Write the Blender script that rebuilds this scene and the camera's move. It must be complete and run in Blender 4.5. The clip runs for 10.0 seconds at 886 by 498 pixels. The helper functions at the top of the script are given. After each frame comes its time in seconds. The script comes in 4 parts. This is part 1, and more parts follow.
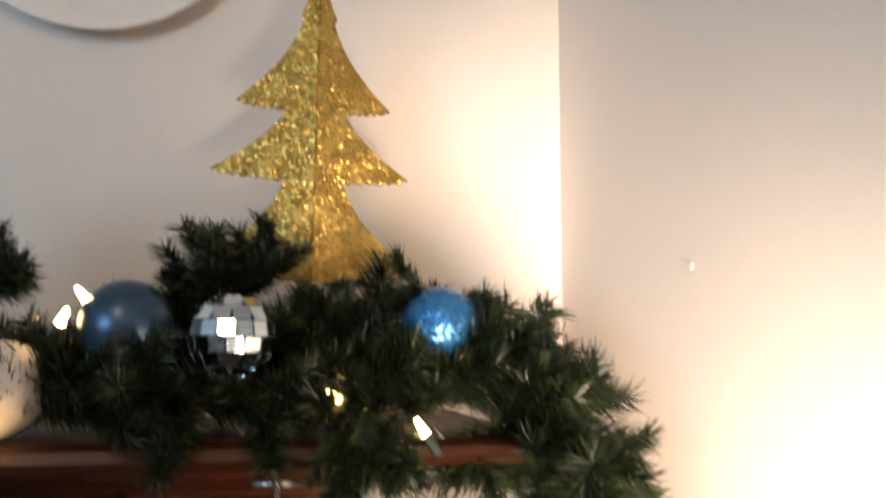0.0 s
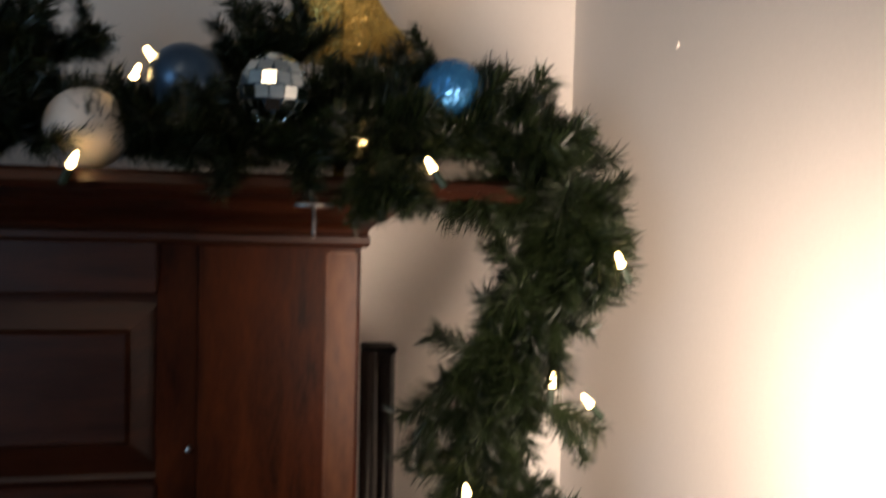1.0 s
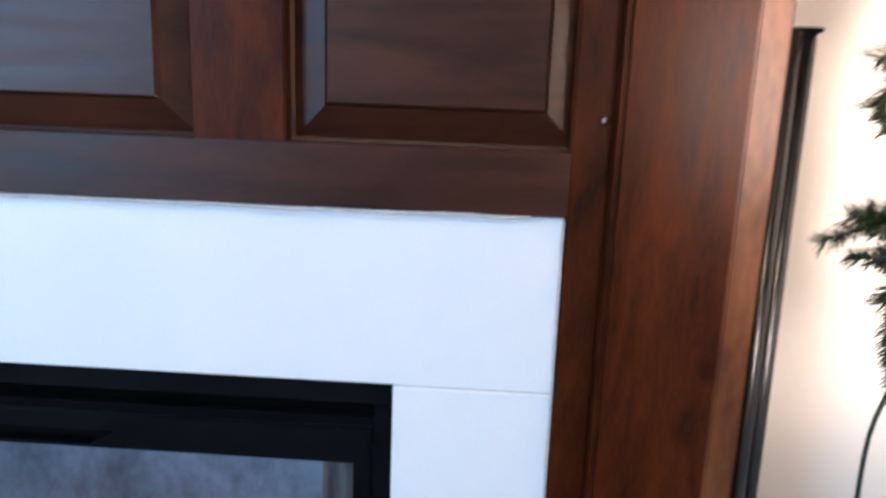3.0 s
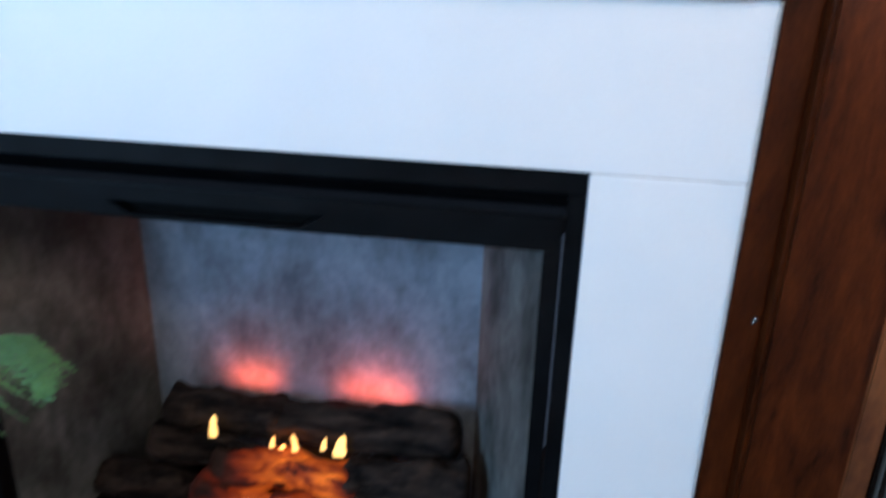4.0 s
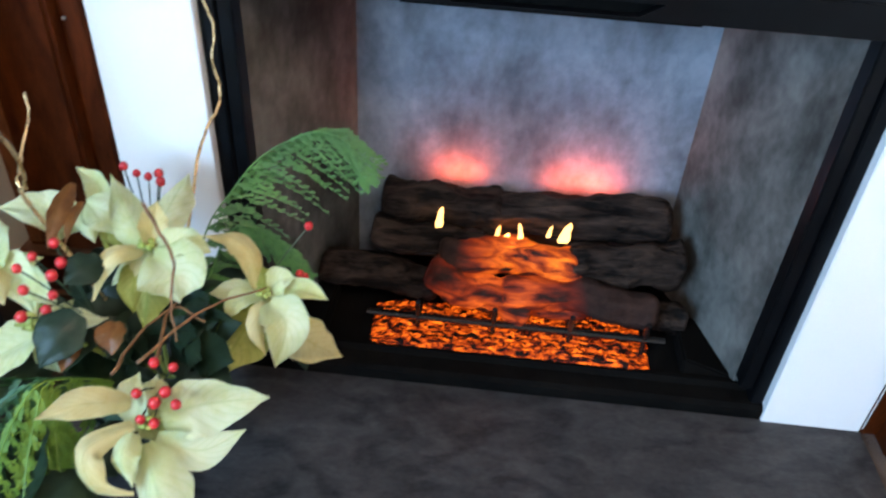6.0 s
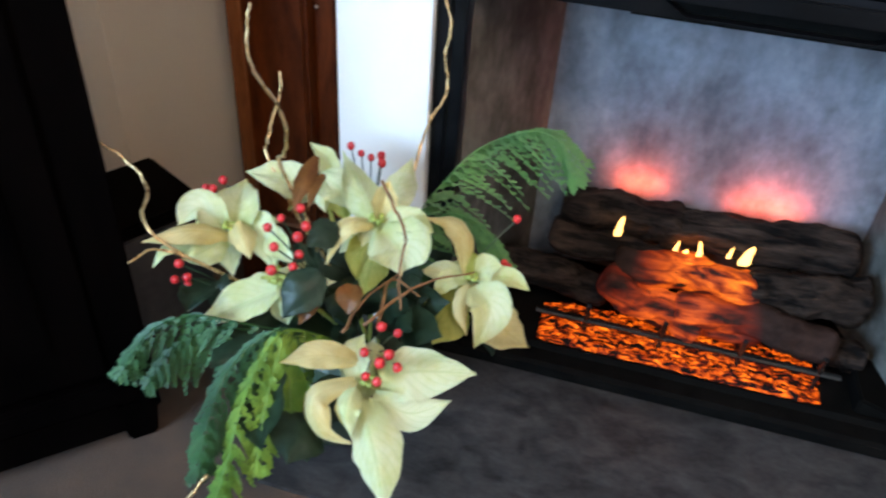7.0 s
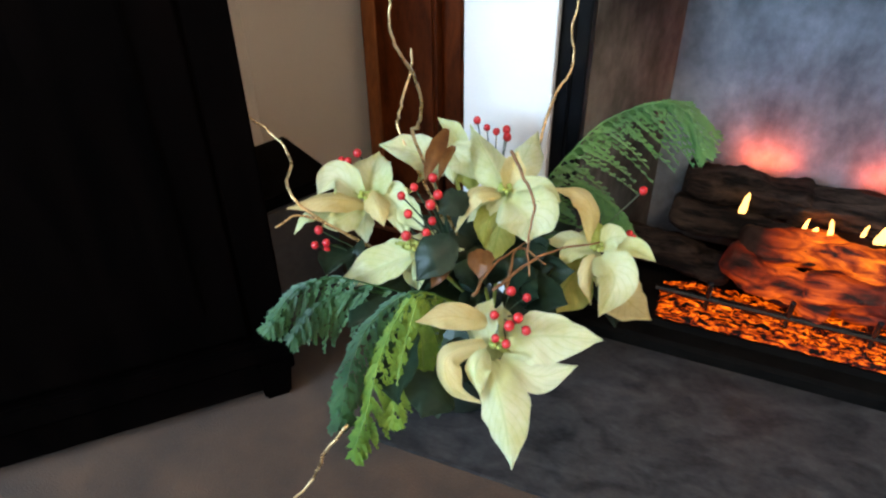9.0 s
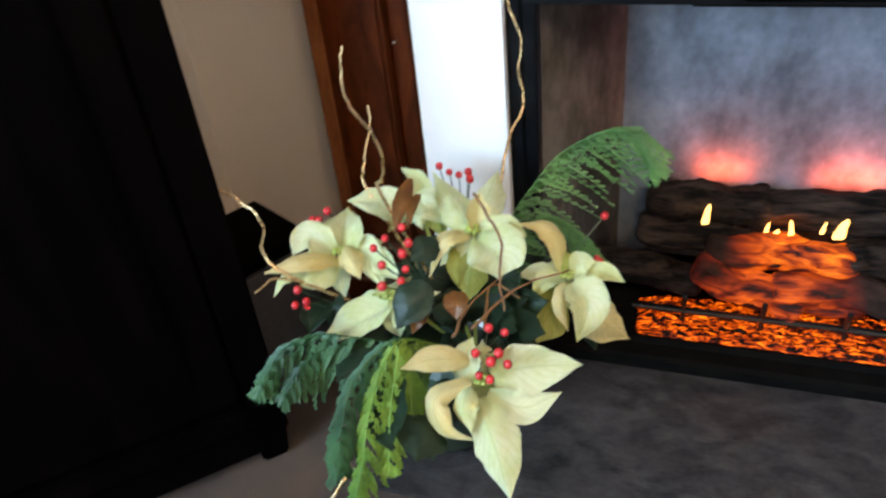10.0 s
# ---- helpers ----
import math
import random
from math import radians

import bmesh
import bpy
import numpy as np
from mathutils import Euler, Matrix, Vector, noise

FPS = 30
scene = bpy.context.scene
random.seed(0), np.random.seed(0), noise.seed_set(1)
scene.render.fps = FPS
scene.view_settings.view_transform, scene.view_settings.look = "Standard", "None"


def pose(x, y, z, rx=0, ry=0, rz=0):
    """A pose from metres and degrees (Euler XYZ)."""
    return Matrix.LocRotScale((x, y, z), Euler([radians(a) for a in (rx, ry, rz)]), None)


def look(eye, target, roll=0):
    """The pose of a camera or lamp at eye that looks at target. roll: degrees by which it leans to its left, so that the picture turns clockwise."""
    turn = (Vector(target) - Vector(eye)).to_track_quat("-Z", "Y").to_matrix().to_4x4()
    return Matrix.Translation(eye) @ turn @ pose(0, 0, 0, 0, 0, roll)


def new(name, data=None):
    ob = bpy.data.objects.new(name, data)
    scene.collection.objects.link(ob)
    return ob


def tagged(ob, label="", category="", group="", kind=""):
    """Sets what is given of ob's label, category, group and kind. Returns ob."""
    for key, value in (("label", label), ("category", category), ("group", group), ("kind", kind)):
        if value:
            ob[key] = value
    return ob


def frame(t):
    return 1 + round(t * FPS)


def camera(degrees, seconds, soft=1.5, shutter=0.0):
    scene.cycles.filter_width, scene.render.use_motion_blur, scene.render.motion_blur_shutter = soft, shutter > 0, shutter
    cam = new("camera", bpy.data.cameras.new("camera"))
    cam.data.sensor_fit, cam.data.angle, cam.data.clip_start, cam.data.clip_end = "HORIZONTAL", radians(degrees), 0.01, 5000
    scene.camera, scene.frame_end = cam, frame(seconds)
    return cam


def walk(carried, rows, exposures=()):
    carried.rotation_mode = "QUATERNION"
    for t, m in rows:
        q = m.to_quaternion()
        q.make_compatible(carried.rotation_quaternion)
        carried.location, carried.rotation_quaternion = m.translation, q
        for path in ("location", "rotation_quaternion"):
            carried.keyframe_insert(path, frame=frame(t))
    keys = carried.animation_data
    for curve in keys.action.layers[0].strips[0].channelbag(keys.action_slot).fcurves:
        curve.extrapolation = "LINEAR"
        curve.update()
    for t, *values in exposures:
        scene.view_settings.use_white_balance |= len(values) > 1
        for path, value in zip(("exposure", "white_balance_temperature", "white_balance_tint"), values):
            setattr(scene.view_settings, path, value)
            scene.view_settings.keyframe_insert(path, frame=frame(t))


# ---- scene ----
cam = camera(61.0, 10.0, soft=2.2, shutter=0.5)
PATH = [
    (0, (0.776, -0.663, 1.425), (1.241, 1.261, 1.712), 0.6),
    (0.5, (0.792, -0.694, 1.384), (1.27, 1.245, 1.494), 1.8),
    (1, (0.783, -0.766, 1.338), (1.151, 1.198, 1.247), 1.5),
    (1.5, (0.712, -0.81, 1.306), (0.973, 1.154, 1.033), 1.4),
    (2, (0.631, -0.839, 1.25), (0.674, 1.131, 0.908), 0.9),
    (2.2, (0.614, -0.84, 1.228), (0.622, 1.128, 0.874), 1.8),
    (3.3, (0.544, -0.743, 1.1), (0.37, 1.184, 0.595), 1.8),
    (3.5, (0.531, -0.739, 1.074), (0.296, 1.168, 0.518), 1.8),
    (4, (0.437, -0.851, 1.037), (0.146, 0.988, 0.306), 1.6),
    (4.5, (0.286, -0.923, 1.07), (0.087, 0.781, 0.042), 1.0),
    (5, (0.176, -0.939, 1.058), (0.017, 0.714, -0.057), 1.1),
    (5.2, (0.112, -0.92, 1.044), (-0.045, 0.734, -0.069), 0.2),
    (6.3, (-0.107, -0.974, 1.025), (-0.207, 0.617, -0.182), 5.6),
    (6.5, (-0.133, -0.987, 1.035), (-0.32, 0.597, -0.172), 4.9),
    (7, (-0.183, -1.025, 1.032), (-0.56, 0.537, -0.158), 4.3),
    (7.5, (-0.192, -1.049, 1.028), (-0.683, 0.436, -0.219), 0.9),
    (8, (-0.197, -1.073, 1.013), (-0.741, 0.4, -0.226), 0.4),
    (8.5, (-0.199, -1.075, 1.022), (-0.802, 0.379, -0.212), -0.8),
    (9, (-0.203, -1.076, 1.025), (-0.826, 0.385, -0.191), -0.8),
    (9.5, (-0.197, -1.08, 1.029), (-0.854, 0.383, -0.165), -3.3),
    (10, (-0.182, -1.091, 1.053), (-0.779, 0.441, -0.086), -6.4),
]
EXPOSURES = [(0.0, -0.75, 6900, 12), (0.5, -1.45, 6800, 12), (1.0, -1.95, 6550, 11), (1.6, -0.85, 6250, 11), (2.2, 0.2, 5850, 11), (3.5, 0.1, 5850, 9), (4.0, 0.0, 5800, 8),
             (4.5, -0.3, 5750, 8), (5.0, 0.55, 6550, 11), (6.3, 0.78, 6350, 10), (7.5, 0.8, 6900, 11), (10.0, 0.8, 7200, 12)]
walk(cam, [(t, look(eye, target, roll)) for t, eye, target, roll in PATH], EXPOSURES)

# ---- world and lights ----
world = bpy.data.worlds.new("world")
scene.world = world
world.use_nodes = True
world.node_tree.nodes["Background"].inputs[0].default_value = (0.55, 0.7, 1.0, 1)
world.node_tree.nodes["Background"].inputs[1].default_value = 0.1


def lamp(name, kind, energy, colour, m, **more):
    data = bpy.data.lights.new(name, kind)
    data.energy, data.color = energy, colour
    if "size" in more:
        data.size = more["size"]
    if "size_y" in more:
        data.shape, data.size_y = "RECTANGLE", more["size_y"]
    if "radius" in more:
        data.shadow_soft_size = more["radius"]
    ob = new(name, data)
    ob.matrix_world = m
    return ob


# daylight in the opening of the room's window, behind and to the left
lamp("window_daylight", "AREA", 122, (0.42, 0.69, 1.0), look((-2.1, -3.12, 1.55), (-0.1, 0, 0.6)), size=1.4, size_y=1.4)
# shaded table lamp behind the camera's right, throwing its cone onto the side wall and the wall behind the garland
shade = lamp("table_lamp", "SPOT", 240, (1.0, 0.80, 0.66), look((1.04, -0.66, 1.16), (1.27, 0.0, 1.26)), radius=0.18)
shade.data.spot_size, shade.data.spot_blend = radians(90), 1.0
# ceiling lamp of the room
lamp("ceiling_lamp", "POINT", 28, (1.0, 0.72, 0.48), pose(0.3, -1.65, 2.25), radius=0.15)
# red flame lamps of the fireplace, behind the rear log
for k, wide in ((-0.115, 0.085), (0.125, 0.125)):
    lamp("flame_lamp", "AREA", 2.4 * wide, (1.0, 0.10, 0.03), look((k, 0.312, 0.252), (k, 0.345, 0.29)), size=wide, size_y=0.02)
lamp("ember_lamp", "POINT", 0.34, (1.0, 0.25, 0.03), pose(0.0, 0.195, 0.205), radius=0.015)


# ---- materials ----
def surface(name, low, high, scale=8.0, rough=0.5, bump=0.2, fine=120.0, stretch=(1, 1, 1), metal=0.0, spread=(0.35, 0.65),
            coat=0.0, spec=0.5, vary=0.0, sheen=0.0, warp=0.0, depth=0.002, rough_spread=0.15):
    """Two colours mixed by noise at two scales, with uneven gloss and fine relief."""
    m = bpy.data.materials.new(name)
    m.use_nodes = True
    t = m.node_tree
    n, ln = t.nodes, t.links
    b = n["Principled BSDF"]
    tc, mp = n.new("ShaderNodeTexCoord"), n.new("ShaderNodeMapping")
    mp.inputs["Scale"].default_value = stretch
    ln.new(tc.outputs["Object"], mp.inputs[0])
    big, small = n.new("ShaderNodeTexNoise"), n.new("ShaderNodeTexNoise")
    big.inputs["Scale"].default_value, big.inputs["Detail"].default_value = scale, 6
    big.inputs["Distortion"].default_value = warp
    small.inputs["Scale"].default_value, small.inputs["Detail"].default_value = fine, 3
    ln.new(mp.outputs[0], big.inputs[0])
    ln.new(mp.outputs[0], small.inputs[0])
    blend = n.new("ShaderNodeMix")
    blend.inputs[0].default_value = 0.3
    ln.new(big.outputs[0], blend.inputs[2])
    ln.new(small.outputs[0], blend.inputs[3])
    ramp = n.new("ShaderNodeMapRange")
    ramp.inputs[1].default_value, ramp.inputs[2].default_value = spread
    ln.new(blend.outputs[0], ramp.inputs[0])
    fac = ramp.outputs[0]
    if vary:
        info, add = n.new("ShaderNodeObjectInfo"), n.new("ShaderNodeMath")
        add.operation, add.use_clamp = "MULTIPLY_ADD", True
        add.inputs[1].default_value = vary
        ln.new(info.outputs["Random"], add.inputs[0])
        sub = n.new("ShaderNodeMath")
        sub.inputs[1].default_value = -vary / 2
        ln.new(fac, sub.inputs[0])
        ln.new(sub.outputs[0], add.inputs[2])
        fac = add.outputs[0]
    mix = n.new("ShaderNodeMix")
    mix.data_type = "RGBA"
    mix.inputs[6].default_value, mix.inputs[7].default_value = (*low, 1), (*high, 1)
    ln.new(fac, mix.inputs[0])
    ln.new(mix.outputs[2], b.inputs["Base Color"])
    rr = n.new("ShaderNodeMapRange")
    rr.inputs[3].default_value, rr.inputs[4].default_value = max(rough - rough_spread, 0.02), min(rough + rough_spread, 1)
    ln.new(big.outputs[0], rr.inputs[0])
    ln.new(rr.outputs[0], b.inputs["Roughness"])
    bp = n.new("ShaderNodeBump")
    bp.inputs["Strength"].default_value, bp.inputs["Distance"].default_value = bump, depth
    ln.new(blend.outputs[0], bp.inputs["Height"])
    ln.new(bp.outputs[0], b.inputs["Normal"])
    b.inputs["Metallic"].default_value = metal
    b.inputs["Coat Weight"].default_value = coat
    b.inputs["Specular IOR Level"].default_value = spec
    b.inputs["Sheen Weight"].default_value = sheen
    return m


def glow(name, colour, strength):
    m = bpy.data.materials.new(name)
    m.use_nodes = True
    b = m.node_tree.nodes["Principled BSDF"]
    b.inputs["Base Color"].default_value = (*colour, 1)
    b.inputs["Emission Color"].default_value = (*colour, 1)
    b.inputs["Emission Strength"].default_value = strength
    b.inputs["Roughness"].default_value = 0.4
    return m


def ember(name, cold, hot, scale, strength, low, high, stretch=(1, 1, 1), shape=None):
    """Dark coal or bark that glows where its noise is high; shape: a ball (centre, radius) outside which it is cold."""
    m = surface(name, cold, tuple(2 * c for c in cold), 30, 0.8, 0.9, 150, depth=0.006, spec=0.08)
    t = m.node_tree
    n, ln = t.nodes, t.links
    b = n["Principled BSDF"]
    tc, mp, no = n.new("ShaderNodeTexCoord"), n.new("ShaderNodeMapping"), n.new("ShaderNodeTexNoise")
    mp.inputs["Scale"].default_value = stretch
    no.inputs["Scale"].default_value, no.inputs["Detail"].default_value, no.inputs["Distortion"].default_value = scale, 4, 0.6
    ln.new(tc.outputs["Object"], mp.inputs[0])
    ln.new(mp.outputs[0], no.inputs[0])
    r = n.new("ShaderNodeMapRange")
    r.inputs[1].default_value, r.inputs[2].default_value = low, high
    ln.new(no.outputs[0], r.inputs[0])
    value = r.outputs[0]
    if shape:
        far = n.new("ShaderNodeVectorMath")
        far.operation = "DISTANCE"
        far.inputs[1].default_value = shape[0]
        ln.new(tc.outputs["Object"], far.inputs[0])
        fall = n.new("ShaderNodeMapRange")
        fall.inputs[1].default_value, fall.inputs[2].default_value = shape[1], shape[1] * 0.35
        fall.inputs[3].default_value, fall.inputs[4].default_value = 0, 1
        ln.new(far.outputs["Value"], fall.inputs[0])
        both = n.new("ShaderNodeMath")
        both.operation = "MULTIPLY"
        ln.new(value, both.inputs[0])
        ln.new(fall.outputs[0], both.inputs[1])
        value = both.outputs[0]
    cr = n.new("ShaderNodeValToRGB")
    cr.color_ramp.elements[0].color = (0.5, 0.015, 0.0, 1)
    cr.color_ramp.elements[1].color = (*hot, 1)
    ln.new(value, cr.inputs[0])
    ln.new(cr.outputs[0], b.inputs["Emission Color"])
    s = n.new("ShaderNodeMath")
    s.operation = "MULTIPLY"
    s.inputs[1].default_value = strength
    ln.new(value, s.inputs[0])
    ln.new(s.outputs[0], b.inputs["Emission Strength"])
    return m


def glitter(name, low, high, rough, metal, scale, strength):
    """Sequin-like flakes: every cell tilts its own way."""
    m = surface(name, low, high, 40, rough, 0.0, 300, metal=metal, vary=0.0)
    t = m.node_tree
    n, ln = t.nodes, t.links
    b = n["Principled BSDF"]
    tc, vo = n.new("ShaderNodeTexCoord"), n.new("ShaderNodeTexVoronoi")
    vo.inputs["Scale"].default_value = scale
    ln.new(tc.outputs["Object"], vo.inputs["Vector"])
    sub, mul, add = (n.new("ShaderNodeVectorMath") for _ in range(3))
    sub.operation, mul.operation = "SUBTRACT", "SCALE"
    sub.inputs[1].default_value = (0.5, 0.5, 0.5)
    mul.inputs["Scale"].default_value = strength
    geo, nor = n.new("ShaderNodeNewGeometry"), n.new("ShaderNodeVectorMath")
    nor.operation = "NORMALIZE"
    ln.new(vo.outputs["Color"], sub.inputs[0])
    ln.new(sub.outputs[0], mul.inputs[0])
    ln.new(mul.outputs[0], add.inputs[0])
    ln.new(geo.outputs["Normal"], add.inputs[1])
    ln.new(add.outputs[0], nor.inputs[0])
    ln.new(nor.outputs[0], b.inputs["Normal"])
    return m


def bract(name, deep, pale, vein):
    """A thin soft petal: pale flesh with a deeper base and blotches, fine side veins off the rib, and some light let through."""
    m = surface(name, deep, pale, 22, 0.5, 0.25, 140, vary=0.35, spread=(0.28, 0.58), depth=0.002, spec=0.25)
    t = m.node_tree
    n, ln = t.nodes, t.links
    b, outlet = n["Principled BSDF"], n["Material Output"]
    uv, split = n.new("ShaderNodeUVMap"), n.new("ShaderNodeSeparateXYZ")
    uv.uv_map = "rib"
    ln.new(uv.outputs[0], split.inputs[0])
    away = n.new("ShaderNodeMath")
    away.operation = "ABSOLUTE"
    ln.new(split.outputs[1], away.inputs[0])
    slope = n.new("ShaderNodeMath")
    slope.operation, slope.inputs[1].default_value = "MULTIPLY_ADD", -0.35
    ln.new(away.outputs[0], slope.inputs[0])
    ln.new(split.outputs[0], slope.inputs[2])
    wave = n.new("ShaderNodeMath")
    wave.operation, wave.inputs[1].default_value = "MULTIPLY", 52.0
    ln.new(slope.outputs[0], wave.inputs[0])
    sine = n.new("ShaderNodeMath")
    sine.operation = "SINE"
    ln.new(wave.outputs[0], sine.inputs[0])
    line = n.new("ShaderNodeMapRange")
    line.inputs[1].default_value, line.inputs[2].default_value, line.inputs[4].default_value = 0.65, 1.0, 0.24
    ln.new(sine.outputs[0], line.inputs[0])
    rib = n.new("ShaderNodeMapRange")
    rib.inputs[1].default_value, rib.inputs[2].default_value, rib.inputs[3].default_value, rib.inputs[4].default_value = 0.0, 0.10, 0.45, 0.0
    ln.new(away.outputs[0], rib.inputs[0])
    foot = n.new("ShaderNodeMapRange")
    foot.inputs[1].default_value, foot.inputs[2].default_value, foot.inputs[3].default_value, foot.inputs[4].default_value = 0.0, 0.35, 0.5, 0.0
    ln.new(split.outputs[0], foot.inputs[0])
    most, more = n.new("ShaderNodeMath"), n.new("ShaderNodeMath")
    most.operation = more.operation = "MAXIMUM"
    ln.new(line.outputs[0], most.inputs[0])
    ln.new(rib.outputs[0], most.inputs[1])
    ln.new(most.outputs[0], more.inputs[0])
    ln.new(foot.outputs[0], more.inputs[1])
    mix = n.new("ShaderNodeMix")
    mix.data_type = "RGBA"
    mix.inputs[7].default_value = (*vein, 1)
    ln.new(b.inputs["Base Color"].links[0].from_socket, mix.inputs[6])
    ln.new(more.outputs[0], mix.inputs[0])
    ln.new(mix.outputs[2], b.inputs["Base Color"])
    soft, blend = n.new("ShaderNodeBsdfTranslucent"), n.new("ShaderNodeMixShader")
    ln.new(mix.outputs[2], soft.inputs[0])
    blend.inputs[0].default_value = 0.22
    ln.new(b.outputs[0], blend.inputs[1])
    ln.new(soft.outputs[0], blend.inputs[2])
    ln.new(blend.outputs[0], outlet.inputs[0])
    return m


def firebrick(name, dark, mid, pale):
    """Printed firebrick: cloudy blotches, darker sooty stains and faint upright streaks."""
    m = surface(name, mid, pale, 8, 0.85, 0.25, 60, (1, 1, 0.85), spread=(0.28, 0.68), warp=0.9, depth=0.002, spec=0.1)
    t = m.node_tree
    n, ln = t.nodes, t.links
    b = n["Principled BSDF"]
    tc, mp, no, r = n.new("ShaderNodeTexCoord"), n.new("ShaderNodeMapping"), n.new("ShaderNodeTexNoise"), n.new("ShaderNodeMapRange")
    mp.inputs["Scale"].default_value = (1.5, 1.5, 0.8)
    mp.inputs["Location"].default_value = (3.1, 0.4, 1.3)
    no.inputs["Scale"].default_value, no.inputs["Detail"].default_value, no.inputs["Roughness"].default_value = 4.5, 7, 0.62
    r.inputs[1].default_value, r.inputs[2].default_value, r.inputs[4].default_value = 0.44, 0.68, 0.85
    ln.new(tc.outputs["Object"], mp.inputs[0])
    ln.new(mp.outputs[0], no.inputs[0])
    ln.new(no.outputs[0], r.inputs[0])
    mix = n.new("ShaderNodeMix")
    mix.data_type = "RGBA"
    mix.inputs[7].default_value = (*dark, 1)
    ln.new(b.inputs["Base Color"].links[0].from_socket, mix.inputs[6])
    ln.new(r.outputs[0], mix.inputs[0])
    ln.new(mix.outputs[2], b.inputs["Base Color"])
    return m


PAINT = surface("wall_paint", (0.68, 0.62, 0.55), (0.73, 0.665, 0.595), 3, 0.75, 0.12, 260, depth=0.0008)
CEILING = surface("ceiling_paint", (0.74, 0.72, 0.69), (0.78, 0.76, 0.73), 3, 0.8, 0.1, 200)
WOOD_UP = surface("mahogany_upright", (0.014, 0.0030, 0.0009), (0.076, 0.0155, 0.0028), 8, 0.42, 0.2, 130, (2.4, 2.4, 0.55), spec=0.10, vary=0.2, warp=2.2, spread=(0.32, 0.68))
WOOD_ALONG = surface("mahogany_along", (0.014, 0.0033, 0.0011), (0.060, 0.0145, 0.0034), 9, 0.42, 0.2, 130, (0.4, 3, 3), spec=0.30, vary=0.2, warp=0.9, spread=(0.32, 0.68))
WOOD_EDGE = surface("light_mahogany", (0.09, 0.028, 0.011), (0.19, 0.065, 0.026), 12, 0.4, 0.2, 90, (0.4, 3, 3), coat=0.2)
WOOD_STRIP = surface("worn_strip", (0.05, 0.013, 0.004), (0.17, 0.055, 0.016), 7, 0.42, 0.18, 60, (2.0, 2.0, 0.7), spec=0.28, warp=1.2)
WHITE = surface("white_stone", (0.78, 0.79, 0.80), (0.82, 0.83, 0.84), 5, 0.42, 0.04, 200, depth=0.0006, rough_spread=0.03)
CAULK = surface("pale_grout", (0.46, 0.44, 0.42), (0.62, 0.60, 0.58), 60, 0.8, 0.2)
BLACK = surface("black_enamel", (0.0018, 0.0020, 0.0026), (0.0035, 0.004, 0.005), 20, 0.34, 0.1, 200, rough_spread=0.08, spec=0.16)
SOOT = surface("soot_black", (0.0016, 0.0016, 0.0016), (0.005, 0.0045, 0.004), 25, 0.85, 0.3, 150, spec=0.05)
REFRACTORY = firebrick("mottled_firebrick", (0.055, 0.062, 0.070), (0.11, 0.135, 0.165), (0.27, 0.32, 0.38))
# brown side panels, darkened further: the left panel's shade is put into the colour
SHADED_BRICK = firebrick("shaded_brown_firebrick", (0.018, 0.017, 0.015), (0.048, 0.047, 0.044), (0.175, 0.172, 0.160))
SLATE = surface("hearth_slate", (0.010, 0.0098, 0.0108), (0.054, 0.050, 0.051), 11, 0.5, 0.5, 90, (1, 1.8, 1), spread=(0.33, 0.68), warp=1.2, depth=0.003, spec=0.3)
CARPET = surface("brown_carpet", (0.027, 0.0122, 0.0056), (0.076, 0.038, 0.019), 10, 0.95, 1.0, 330, sheen=0.2, depth=0.004)
EBONY = surface("black_stained_wood", (0.0005, 0.0004, 0.0004), (0.0016, 0.0010, 0.0009), 8, 0.5, 0.2, 80, (3, 3, 0.4), spec=0.015)
DARKGREY = surface("dark_grey_cloth", (0.025, 0.022, 0.023), (0.045, 0.04, 0.04), 60, 0.9, 0.5, 400)
IRON = surface("black_iron", (0.006, 0.0052, 0.005), (0.018, 0.014, 0.012), 30, 0.2, 0.1, 150, (3, 3, 0.3), spec=0.6, rough_spread=0.08)
STEEL = surface("dull_steel", (0.36, 0.34, 0.32), (0.5, 0.48, 0.46), 60, 0.35, 0.1, metal=1.0)
NEEDLE = surface("plastic_needles", (0.0025, 0.005, 0.0022), (0.017, 0.026, 0.008), 30, 0.36, 0.1, 200, vary=0.6, spec=0.35)
WIRE = surface("green_wire", (0.01, 0.02, 0.01), (0.02, 0.035, 0.018), 60, 0.45, 0.1)
GOLD = glitter("gold_glitter", (0.40, 0.235, 0.04), (0.62, 0.42, 0.11), 0.27, 0.65, 560, 0.85)
BLUE = glitter("blue_glitter", (0.015, 0.10, 0.26), (0.04, 0.20, 0.42), 0.25, 0.55, 420, 0.5)
NIGHT = surface("dark_blue_gloss", (0.030, 0.062, 0.105), (0.045, 0.085, 0.14), 40, 0.30, 0.05, metal=0.5, rough_spread=0.05)
PEARL = surface("pearl_white", (0.74, 0.68, 0.60), (0.80, 0.72, 0.64), 30, 0.45, 0.05, coat=0.15, rough_spread=0.05)
MIRROR = surface("mirror_tile", (0.65, 0.72, 0.74), (0.8, 0.86, 0.86), 90, 0.07, 0.05, metal=1.0, vary=0.5, rough_spread=0.03)
BULB = glow("lit_bulb", (1.0, 0.62, 0.24), 85.0)
CREAM = bract("cream_bract", (0.72, 0.74, 0.32), (0.88, 0.90, 0.66), (0.52, 0.60, 0.22))
GOLDEN = bract("yellowed_bract", (0.80, 0.69, 0.30), (0.92, 0.85, 0.54), (0.62, 0.54, 0.18))
LIME = bract("green_bract", (0.42, 0.46, 0.09), (0.64, 0.64, 0.22), (0.25, 0.36, 0.06))
